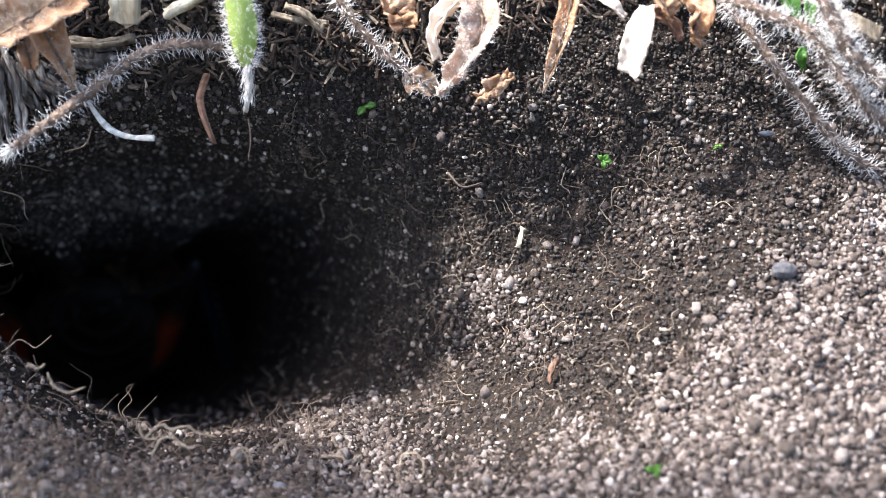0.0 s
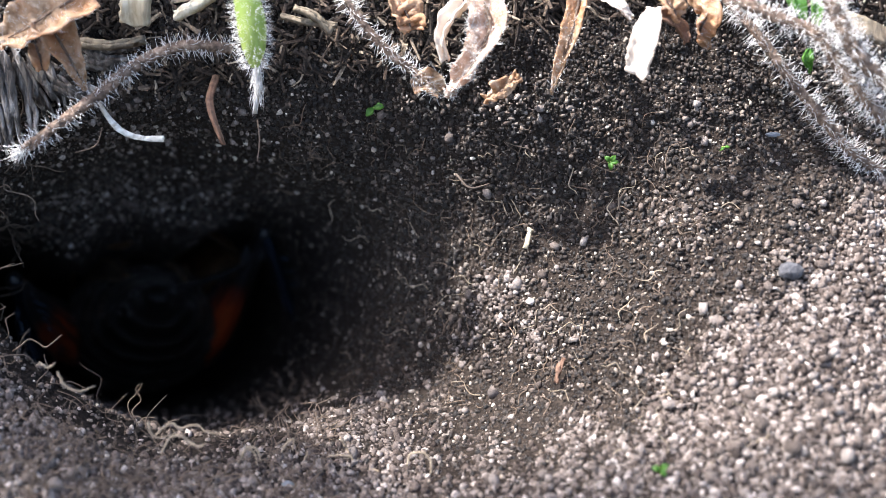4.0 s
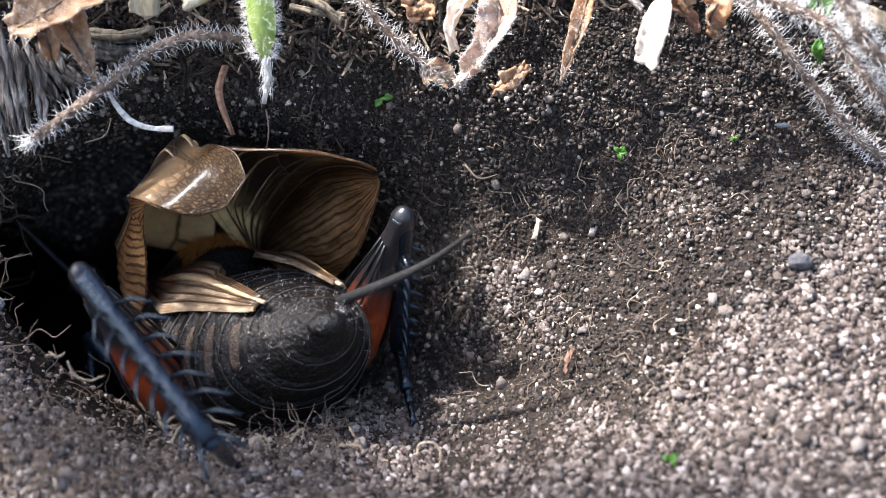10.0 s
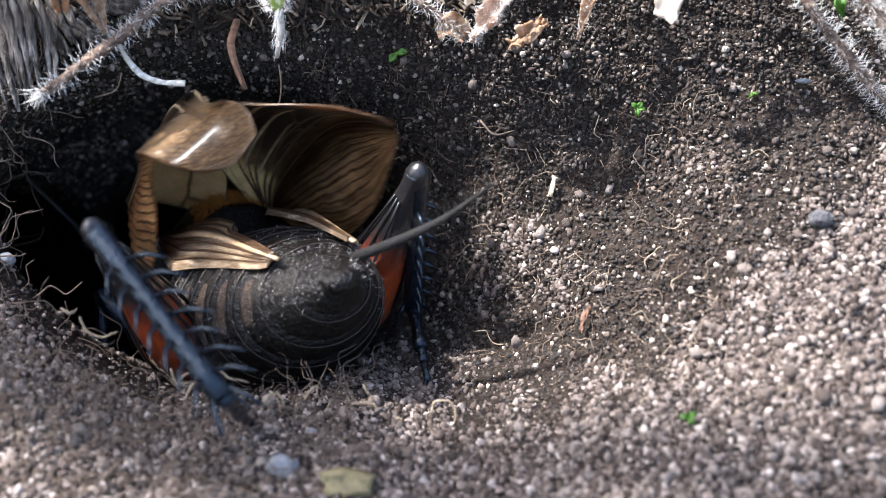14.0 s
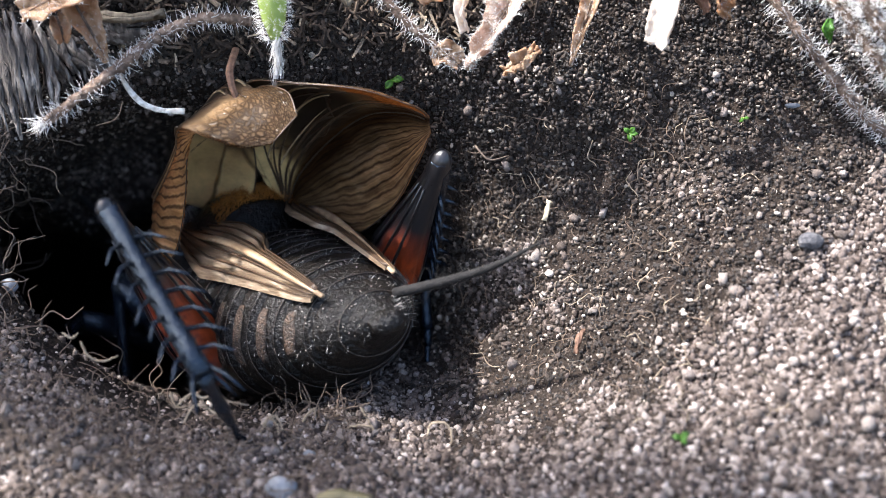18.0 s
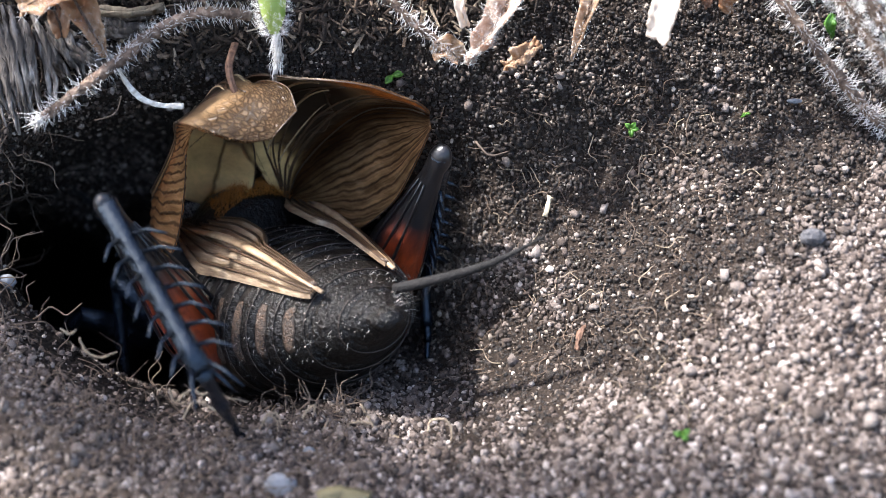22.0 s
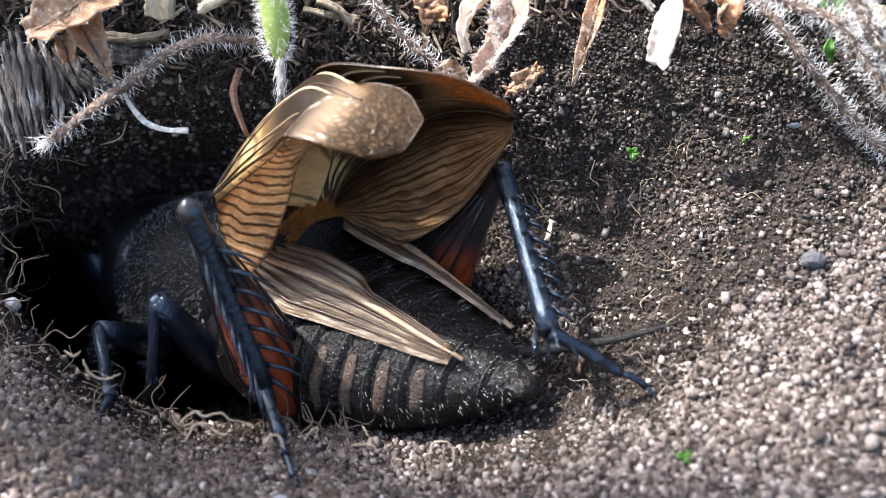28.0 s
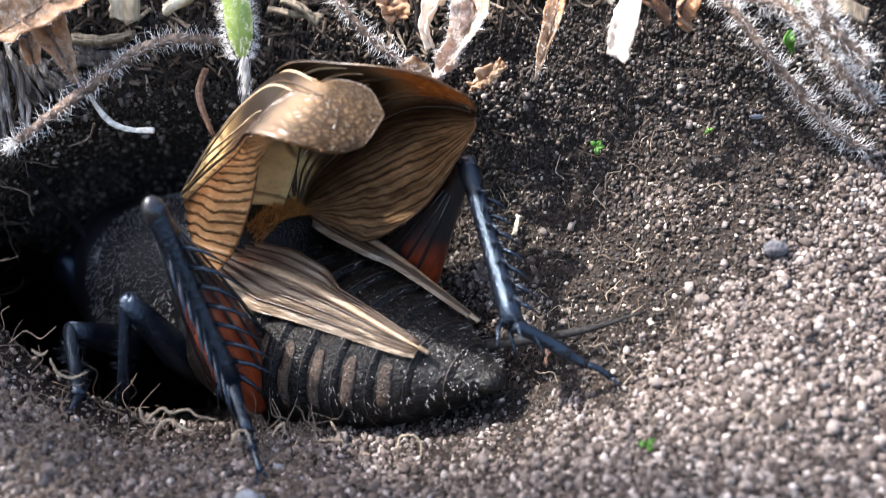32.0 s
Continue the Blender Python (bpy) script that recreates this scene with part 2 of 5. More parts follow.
def wing_look(name, rib_scale, rib_angle, rib_edge, lobe_from, streak, depth, root, fold_tone):
    """Amber membrane, by its own u, v: pale at the root, dark and thin over the song field, a ladder of fine cells
    on the hanging lobe, slanting ribs on the side field."""
    m, t, b = shader(name)
    uv = t.nodes.new("ShaderNodeUVMap")
    uv.uv_map = "field"
    s = t.nodes.new("ShaderNodeSeparateXYZ")
    t.links.new(uv.outputs[0], s.inputs[0])
    # the veins waver
    warp = t.nodes.new("ShaderNodeTexNoise")
    warp.inputs["Scale"].default_value, warp.inputs["Detail"].default_value = 7.0, 3.0
    t.links.new(uv.outputs[0], warp.inputs["Vector"])
    bent = t.nodes.new("ShaderNodeVectorMath")
    bent.operation = "MULTIPLY_ADD"
    bent.inputs[1].default_value = (0.05, 0.05, 0.0)
    t.links.new(warp.outputs["Color"], bent.inputs[0])
    t.links.new(uv.outputs[0], bent.inputs[2])

    def cells(scale, thin, wide):
        k = t.nodes.new("ShaderNodeMapping")
        k.inputs["Scale"].default_value = scale
        t.links.new(bent.outputs[0], k.inputs[0])
        v = t.nodes.new("ShaderNodeTexVoronoi")
        v.feature = "DISTANCE_TO_EDGE"
        v.inputs["Scale"].default_value = 1.0
        t.links.new(k.outputs[0], v.inputs["Vector"])
        return ramp(t, v.outputs["Distance"], [(thin, (1, 1, 1)), (wide, (0, 0, 0))])

    net = cells((26, 40, 1), 0.04, 0.26)
    large = cells((3.2, 5, 1), 0.001, 0.035)
    k2 = t.nodes.new("ShaderNodeMapping")
    k2.inputs["Rotation"].default_value = (0, 0, radians(rib_angle))
    t.links.new(bent.outputs[0], k2.inputs[0])
    w = t.nodes.new("ShaderNodeTexWave")
    w.wave_type, w.bands_direction = "BANDS", "X"
    w.inputs["Scale"].default_value, w.inputs["Distortion"].default_value = rib_scale, 0.9
    w.inputs["Detail"].default_value = 2.0
    t.links.new(k2.outputs[0], w.inputs["Vector"])
    ribs = ramp(t, w.outputs["Fac"], [(0.02, (1, 1, 1)), (rib_edge, (0, 0, 0))])
    k4 = t.nodes.new("ShaderNodeMapping")
    k4.inputs["Scale"].default_value = (70, 5, 1)
    t.links.new(k2.outputs[0], k4.inputs[0])
    st = t.nodes.new("ShaderNodeTexNoise")
    st.inputs["Scale"].default_value, st.inputs["Detail"].default_value = 1.0, 4.0
    t.links.new(k4.outputs[0], st.inputs["Vector"])
    field = ramp(t, s.outputs["Y"], [(0.55, (0, 0, 0)), (0.60, (1, 1, 1))])
    on_lobe = ramp(t, s.outputs["X"], [(lobe_from - 0.1, (0, 0, 0)), (lobe_from, (1, 1, 1))])
    mask = blend(t, blend(t, large, net, on_lobe), ribs, field)
    f = grain(t, 900, 6, 0.75, stretch=(0.4, 1, 1))
    amber = ramp(t, f, [(0.3, (0.26, 0.15, 0.07)), (0.52, (0.52, 0.35, 0.185)), (0.75, (0.76, 0.60, 0.41))])
    along = ramp(t, s.outputs["X"], [(0.0, (0.66, 0.48, 0.22)), (root, (0.60, 0.44, 0.20)), (root + 0.05, (0.14, 0.09, 0.04)), (root + 0.11, (0.03, 0.022, 0.015)), (lobe_from - 0.16, (0.022, 0.015, 0.010)),
                                     (lobe_from - 0.06, (0.29, 0.19, 0.10)), (1.0, (0.36, 0.24, 0.13))])
    top = blend(t, along, ramp(t, f, [(0.3, (0.6, 0.58, 0.55)), (0.7, (1.2, 1.15, 1.1))]), 1.0, "MULTIPLY")
    streaks = ramp(t, st.outputs["Fac"], [(0.35, (streak, streak * 0.9, streak * 0.8)), (0.62, (1.1, 1.05, 1.0))])
    sides = blend(t, amber, streaks, 1.0, "MULTIPLY")
    # towards the fold the side field gets darker
    fold_ramp = ramp(t, s.outputs["Y"], [(0.57, (fold_tone, fold_tone * 0.75, fold_tone * 0.55)), (0.57 + 0.10 * (1 - fold_tone), (fold_tone * 1.3, fold_tone, fold_tone * 0.8)), (0.82, (1, 1, 1))])
    sides = blend(t, sides, fold_ramp, 1.0, "MULTIPLY")
    c = blend(t, top, sides, field)
    c = blend(t, c, (0.045, 0.022, 0.010), blend(t, (0, 0, 0), mask, ramp(t, f, [(0.3, (depth,) * 3), (0.7, (depth * 0.8,) * 3)])))
    t.links.new(c, b.inputs["Base Color"])
    b.inputs["Roughness"].default_value, b.inputs["Specular IOR Level"].default_value = 0.36, 0.35
    b.inputs["Coat Weight"].default_value, b.inputs["Coat Roughness"].default_value = 0.2, 0.2
    relief(t, b, mask, 0.6, 0.00010)
    sheer(m, (1.22, 1.02, 0.74), 0.3, "MULTIPLY")
    k3 = t.nodes.new("ShaderNodeMapRange")
    k3.inputs[3].default_value, k3.inputs[4].default_value = 0.10, 0.72
    t.links.new(blend(t, on_lobe, (1, 1, 1), field), k3.inputs[0])
    x = [n for n in t.nodes if n.bl_idname == "ShaderNodeMixShader"][0]
    t.links.new(k3.outputs[0], x.inputs[0])
    # the song field is a clear membrane between its veins
    clear = t.nodes.new("ShaderNodeBsdfTransparent")
    clear.inputs[0].default_value = (0.95, 0.80, 0.55, 1)
    share = blend(t, ramp(t, s.outputs["X"], [(root + 0.06, (0, 0, 0)), (root + 0.14, (0.15, 0.15, 0.15)), (lobe_from - 0.16, (0.15, 0.15, 0.15)), (lobe_from - 0.06, (0, 0, 0))]), (0, 0, 0), blend(t, mask, (1, 1, 1), field))
    y = t.nodes.new("ShaderNodeMixShader")
    t.links.new(share, y.inputs[0])
    t.links.new(x.outputs[0], y.inputs[1])
    t.links.new(clear.outputs[0], y.inputs[2])
    t.links.new(y.outputs[0], t.nodes["Material Output"].inputs[0])
    return m


WING_L = wing_look("amber_wing_broad_ribs", 8.6, 36, 0.40, 0.64, 0.8, 0.85, 0.22, 0.5)
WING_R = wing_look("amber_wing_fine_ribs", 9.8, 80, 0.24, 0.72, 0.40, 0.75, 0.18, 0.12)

# ---- shapes (all in millimetres until they become meshes) ----
rng = np.random.default_rng(7)


def ball(subdivisions):
    bm = bmesh.new()
    bmesh.ops.create_icosphere(bm, subdivisions=subdivisions, radius=1.0)
    v = np.array([p.co[:] for p in bm.verts])
    f = [tuple(q.index for q in g.verts) for g in bm.faces]
    bm.free()
    return v, f


def joined(pieces):
    vs, fs, at = [], [], 0
    for v, f in pieces:
        v = np.asarray(v, float)
        vs.append(v)
        fs += [tuple(i + at for i in g) for g in f]
        at += len(v)
    return np.concatenate(vs), fs


def turned(v, axis, degrees):
    return np.asarray(v) @ np.array(Matrix.Rotation(radians(degrees), 3, axis)).T


def mesh(name, shape, material, smooth=True):
    v, f = shape
    me = bpy.data.meshes.new(name)
    me.from_pydata((np.asarray(v, float) * MM).tolist(), [], f)
    me.materials.append(material)
    if smooth:
        me.polygons.foreach_set("use_smooth", [True] * len(me.polygons))
    me.update()
    return me


def part(name, shape, material, parent, label="", smooth=True):
    """One mesh as a part of a thing."""
    ob = new(name, mesh(name, shape, material, smooth))
    ob.parent = parent
    if label:
        tagged(ob, label)
    return ob


def thing(name, at, label, category, group="", kind=""):
    """An empty at the base of a thing, in the bank's frame."""
    ob = new(name)
    ob.empty_display_size = 0.002
    ob.matrix_world = BANK @ Matrix.Translation(Vector(at) * MM)
    return tagged(ob, label, category, group, kind)


def solid(name, at, shape, material, label, category, group="", kind="", smooth=True):
    """A thing of one single mesh, in the bank's frame."""
    ob = new(name, mesh(name, shape, material, smooth))
    ob.matrix_world = BANK @ Matrix.Translation(Vector(at) * MM)
    return tagged(ob, label, category, group, kind)


def curve(points, count):
    """A smooth line through points (Catmull-Rom)."""
    p = [np.array(q, float) for q in points]
    if len(p) == 2:
        return np.array([p[0] + (p[1] - p[0]) * i / (count - 1) for i in range(count)])
    p = [2 * p[0] - p[1], *p, 2 * p[-1] - p[-2]]
    out, spans = [], len(p) - 3
    for i in range(count):
        g = i / (count - 1) * spans
        k = min(int(g), spans - 1)
        u = g - k
        a, b, c, d = p[k:k + 4]
        out.append(0.5 * (2 * b + (c - a) * u + (2 * a - 5 * b + 4 * c - d) * u * u + (3 * b - a - 3 * c + d) * u ** 3))
    return np.array(out)


def frames_along(line):
    t = np.gradient(line, axis=0)
    t /= np.linalg.norm(t, axis=1)[:, None] + 1e-12
    side = np.cross(t[0], (0.31, 0.17, 0.93))
    side /= np.linalg.norm(side)
    sides = []
    for d in t:
        side = side - d * (side @ d)
        side /= np.linalg.norm(side)
        sides.append(side)
    sides = np.array(sides)
    return t, sides, np.cross(t, sides)


def tube(line, radii, sides=7, flat=1.0, rough=0.0):
    """A closed tube along a line; flat squeezes it, rough makes it uneven."""
    line = np.asarray(line, float)
    r = np.interp(np.linspace(0, 1, len(line)), np.linspace(0, 1, len(radii)), radii)
    t, a, b = frames_along(line)
    vs = []
    for i, p in enumerate(line):
        for j in range(sides):
            g = 2 * math.pi * j / sides
            k = r[i] * (1 + rough * (rng.random() - 0.5))
            vs.append(p + a[i] * math.cos(g) * k + b[i] * math.sin(g) * k * flat)
    n = len(line)
    fs = [(i * sides + j, i * sides + (j + 1) % sides, (i + 1) * sides + (j + 1) % sides, (i + 1) * sides + j)
          for i in range(n - 1) for j in range(sides)]
    fs += [tuple(reversed(range(sides))), tuple(range((n - 1) * sides, n * sides))]
    return np.array(vs), fs


def rings(sections, sides=24):
    """A body of elliptical sections (x, cz, half width, half height), squared by a power."""
    vs = []
    for x, cz, w, h, *more in sections:
        q = more[0] if more else 1.0
        for j in range(sides):
            g = 2 * math.pi * j / sides
            c, s = math.cos(g), math.sin(g)
            vs.append((x, w * math.copysign(abs(c) ** q, c), cz + h * math.copysign(abs(s) ** q, s)))
    n = len(sections)
    fs = [(i * sides + j, i * sides + (j + 1) % sides, (i + 1) * sides + (j + 1) % sides, (i + 1) * sides + j)
          for i in range(n - 1) for j in range(sides)]
    fs += [tuple(reversed(range(sides))), tuple(range((n - 1) * sides, n * sides))]
    return np.array(vs), fs


def hairs(roots, ways, length, radius=0.012, bend=0.25):
    """Fine tapering hairs: two joints each, three-sided."""
    vs, fs = [], []
    for p, d in zip(roots, ways):
        d = np.asarray(d) / (np.linalg.norm(d) + 1e-9)
        k = rng.normal(0, 1, 3)
        a = np.cross(d, k)
        a /= np.linalg.norm(a) + 1e-9
        b = np.cross(d, a)
        q = length * (0.6 + 0.7 * rng.random())
        mid = p + d * q * 0.5 + a * q * bend * 0.3
        tip = p + d * q + a * q * bend
        at = len(vs)
        for c, r in ((p, radius), (mid, radius * 0.7)):
            for j in range(3):
                g = 2.094 * j
                vs.append(c + a * math.cos(g) * r + b * math.sin(g) * r)
        vs.append(tip)
        for j in range(3):
            i = (j + 1) % 3
            fs += [(at + j, at + i, at + 3 + i, at + 3 + j), (at + 3 + j, at + 3 + i, at + 6)]
    return np.array(vs), fs


def hairs_round(line, radii, count, length, radius=0.013, lean=0.35, bend=0.25):
    line = np.asarray(line, float)
    t, a, b = frames_along(line)
    r = np.interp(np.linspace(0, 1, len(line)), np.linspace(0, 1, len(radii)), radii)
    roots, ways = [], []
    for _ in range(count):
        i, g = int(rng.integers(len(line))), rng.random() * 6.283
        out = a[i] * math.cos(g) + b[i] * math.sin(g)
        j = min(i + 1, len(line) - 1)
        roots.append(line[i] + (line[j] - line[i]) * rng.random() + out * r[i] * 0.9)
        ways.append(out + t[i] * rng.normal(0, lean))
    return hairs(roots, ways, length, radius, bend)


def thick(ob, mm):
    k = ob.modifiers.new("thick", "SOLIDIFY")
    k.thickness = mm * MM
    return ob


# ---- the bank ----
def softplus(a, w):
    return w * np.logaddexp(0.0, a / w)


def bank_base(x, v):
    """Height n (mm) of the bank over its own sloping plane, without the burrow."""
    right = np.clip((x + 2.0) / 14.0, 0.0, 1.0)
    fold = -2.2 + 7.2 * right ** 1.4
    n = (1.15 - 0.50 * right) * softplus(fold - v, 1.3)
    n = n + 0.10 * softplus(v - 4.0, 1.5)
    n = n + 1.6 * np.exp(-((x + 15.5) / 4.0) ** 2 - ((v + 5.5) / 2.5) ** 2)
    up = np.where(v > -1.8, 5.6, 4.0)
    n = n - 6.0 * np.exp(-((x + 3.2) / 6.0) ** 2 - ((v + 1.8) / up) ** 2)
    n = n - 4.2 * np.exp(-((x + 1.0) / 5.5) ** 2 - ((v + 5.0) / 2.2) ** 2)
    return n


def burrow(x, v):
    """How far a place lies inside the burrow: 0 outside, 1 at its end."""
    dx, dv = x + 9.6, v + 1.1
    tall = np.where(dv < 0, 6.0, 5.6)
    e = np.hypot(dx / 7.0, dv / tall)
    a = np.arctan2(dv / tall, dx / 7.0)
    side = np.clip(np.cos(a) + 0.25 * np.sin(a), 0.0, 1.0) ** 1.5
    above = np.clip(np.sin(a), 0.0, 1.0) ** 2
    wide = 0.18 + 0.58 * side + 0.48 * above
    low = np.clip(-0.6 * np.cos(a) - 0.8 * np.sin(a), 0.0, 1.0) ** 2
    m = np.clip((1.06 - 0.22 * low - e + 0.44 * side + 0.17 * above) / wide, 0.0, 1.0)
    m = m ** (1.4 + 1.3 * side + 0.8 * above)
    # under the brow the roof steps back, runs on as a dim vault and only then drops away
    u = np.clip((1.23 - e) / 1.2, 0.0, 1.0)
    vault = 0.17 * np.clip(u / 0.30, 0.0, 1.0) ** 2.2 + 0.08 * np.clip((u - 0.30) / 0.32, 0.0, 1.0) + 0.75 * np.clip((u - 0.60) / 0.40, 0.0, 1.0) ** 1.5
    w = np.clip((np.sin(a) - 0.10 - 0.35 * np.clip(np.cos(a), 0.0, 1.0)) / 0.45, 0.0, 1.0)
    w = w * w * (3 - 2 * w)
    return m * (1 - w) + vault * w


def lean(x, v, n):
    """The burrow runs aslant: what lies deep lies further along and a little lower, and wider."""
    d = np.minimum(n, 0.0)
    wide = 1.0 - 0.012 * d
    return -9.6 + (x + 9.6) * wide + 0.33 * d, -0.9 + (v + 0.9) * wide + 0.05 * d, n


def lumps(x, v):
    """Uneven ground, in mm, at three sizes."""
    p = Vector((x, v, 3.1))
    return (0.55 * noise.noise(p * 0.22) + 0.28 * noise.noise(p * 0.7) + 0.16 * noise.noise(p * 1.9) + 0.07 * noise.noise(p * 4.5))


def steps(core, fine, far):
    """Coordinates: even and fine in the core, growing outwards to the horizon."""
    out = list(np.arange(-core, core + fine / 2, fine))
    w, at = fine, out[-1]
    tail = []
    while at < far:
        w *= 1.45
        at += w
        tail.append(at)
    return np.array([-q for q in reversed(tail)] + out + tail)


XS = steps(19.0, 0.14, 400000.0)
VS = steps(12.5, 0.14, 400000.0)


def ground_sheet():
    X, V = np.meshgrid(XS, VS, indexing="ij")
    xc, vc = np.clip(X, -19.5, 19.5), np.clip(V, -13.0, 12.9)
    m = burrow(xc, vc)
    edge = np.vectorize(lumps)(np.clip(X, -30, 30), vc)
    n = bank_base(xc, vc) * (1 - m) - 44.0 * m + edge * (1.0 + 1.2 * m)
    x2, v2, n2 = lean(xc, vc, n)
    x2 = x2 + (X - xc)
    B = np.array(BANK.to_3x3())
    W = np.stack([x2, v2, n2], -1) @ B.T
    W[..., 1] += V - vc
    W[..., 2] += np.where(V > 12.9, 0.35 * np.minimum(V - 12.9, 60.0), 0.0)
    a, b = X.shape
    idx = np.arange(a * b).reshape(a, b)
    f = np.stack([idx[:-1, :-1], idx[1:, :-1], idx[1:, 1:], idx[:-1, 1:]], -1).reshape(-1, 4)
    return W.reshape(-1, 3), f.tolist()


ground = tagged(new("ground", mesh("ground", ground_sheet(), SOIL)), "dark crumbly soil bank with a cricket's burrow", "ground", kind="structure")


def spot(x, v):
    """A place on the soil, in the bank's frame, and the slope's normal there."""
    def h(a, b):
        m = float(burrow(np.array(a), np.array(b)))
        return np.array([float(q) for q in lean(a, b, float(bank_base(np.array(a), np.array(b))) * (1 - m) - 44.0 * m + lumps(a, b) * (1 + 1.2 * m))])
    p, q, r = h(x, v), h(x + 0.1, v), h(x, v + 0.1)
    k = np.cross(q - p, r - p)
    return p, k / (np.linalg.norm(k) + 1e-9)


def dry_lit_share(x, v):
    """How pale the soil is toned: damp and painted shaded under the brow and in the funnel, dry and painted lit on the
    open slope, with pale patches between.
    """
    # this edge runs along the sunlit ground, so shade is painted into the tones
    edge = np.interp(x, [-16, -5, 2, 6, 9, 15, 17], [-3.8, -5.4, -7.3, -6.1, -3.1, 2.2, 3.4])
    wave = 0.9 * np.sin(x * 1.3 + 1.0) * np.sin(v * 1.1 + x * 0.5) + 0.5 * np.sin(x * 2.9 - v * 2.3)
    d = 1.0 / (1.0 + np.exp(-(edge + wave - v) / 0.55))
    # pale spots; the last two lighten the burrow's dim vault by colour
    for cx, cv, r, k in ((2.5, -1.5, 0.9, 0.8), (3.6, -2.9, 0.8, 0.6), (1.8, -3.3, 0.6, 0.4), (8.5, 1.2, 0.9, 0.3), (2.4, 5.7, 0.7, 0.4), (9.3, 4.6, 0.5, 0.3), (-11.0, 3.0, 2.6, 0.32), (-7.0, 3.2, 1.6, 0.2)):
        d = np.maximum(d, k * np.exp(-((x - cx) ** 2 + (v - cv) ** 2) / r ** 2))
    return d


def scatter(count, small, large, material, name, label, low=-8.6, high=9.8, deep=0.75, skew=2.6, dry=0.0, smooth=True):
    """Soil grains lying loose on the bank: one uncountable mass. dry: 1 for the dry, lit-toned grains, -1 for the damp,
    shade-toned ones, 0 for all.
    """
    x = rng.uniform(-16.6, 16.6, count * 4)
    v = rng.uniform(low, high, count * 4)
    m = burrow(x, v)
    keep = m < deep * rng.random(count * 4)
    keep |= m < 0.001
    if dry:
        d = dry_lit_share(x, v)
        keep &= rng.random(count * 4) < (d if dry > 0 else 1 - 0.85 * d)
    x, v, m = x[keep][:count], v[keep][:count], m[keep][:count]
    edge = np.array([lumps(a, b) for a, b in zip(x, v)])
    n = bank_base(x, v) * (1 - m) - 44.0 * m + edge * (1 + 1.2 * m)
    x, v, n = lean(x, v, n)
    c = np.stack([x, v, n], -1)
    size = small + (large - small) * rng.random(len(x)) ** skew
    size *= np.where(v < -3.0, 1.0 + 0.035 * (-3.0 - np.minimum(v, -3.0)), 1.0)
    b, f = ball(1)
    f = np.array(f)
    k = len(b)
    stretch = rng.uniform(0.45, 1.3, (len(x), 1, 3))
    wob = 1.0 + 0.22 * rng.standard_normal((len(x), k, 1))
    vs = c[:, None, :] + b[None] * stretch * wob * size[:, None, None]
    vs[..., 2] += size[:, None] * rng.uniform(-0.6, 1.2, (len(x), 1))
    fs = (f[None] + (np.arange(len(x)) * k)[:, None, None]).reshape(-1, 3)
    return solid(name, (0, 0, 0), (vs.reshape(-1, 3), fs.tolist()), material, label, "soil grains", kind="stuff", smooth=smooth)


scatter(51000, 0.026, 0.105, DAMP_SHADED, "damp_grains", "dark damp soil grains, shade put into their tone, with pale specks under the brow", skew=1.5, dry=-1)
scatter(45000, 0.040, 0.145, DRY_LIT, "dry_grains", "loose pale grey-brown soil grains on the open slope", low=-9.5, skew=1.9, dry=1)
scatter(21000, 0.014, 0.042, DUST, "soil_dust", "fine brown soil dust between the grains", -6.0, 9.5, 0.85, 1.6, smooth=False)


# ---- the field cricket ----
cricket = thing("field_cricket", (0, 0, 0), "black field cricket with raised amber wings and red-marked hind thighs", "cricket")


def abdomen_radius(x):
    """Half width of the abdomen at x mm behind the wing roots."""
    q = np.clip((x + 10.9) / 11.7, 0, 1)
    return 3.9 * np.sin(np.minimum(q * 1.4, 1.0) * math.pi / 2) ** 0.82


def abdomen_skin(x, g, out=1.0):
    """A place on the abdomen's skin at x, turned by g round it from its left side upwards."""
    r = float(abdomen_radius(np.array(x))) * out
    return np.array([x, r * math.cos(g), -4.2 + 0.010 * min(x, 0.0) ** 2 + r * 0.80 * math.sin(g)])


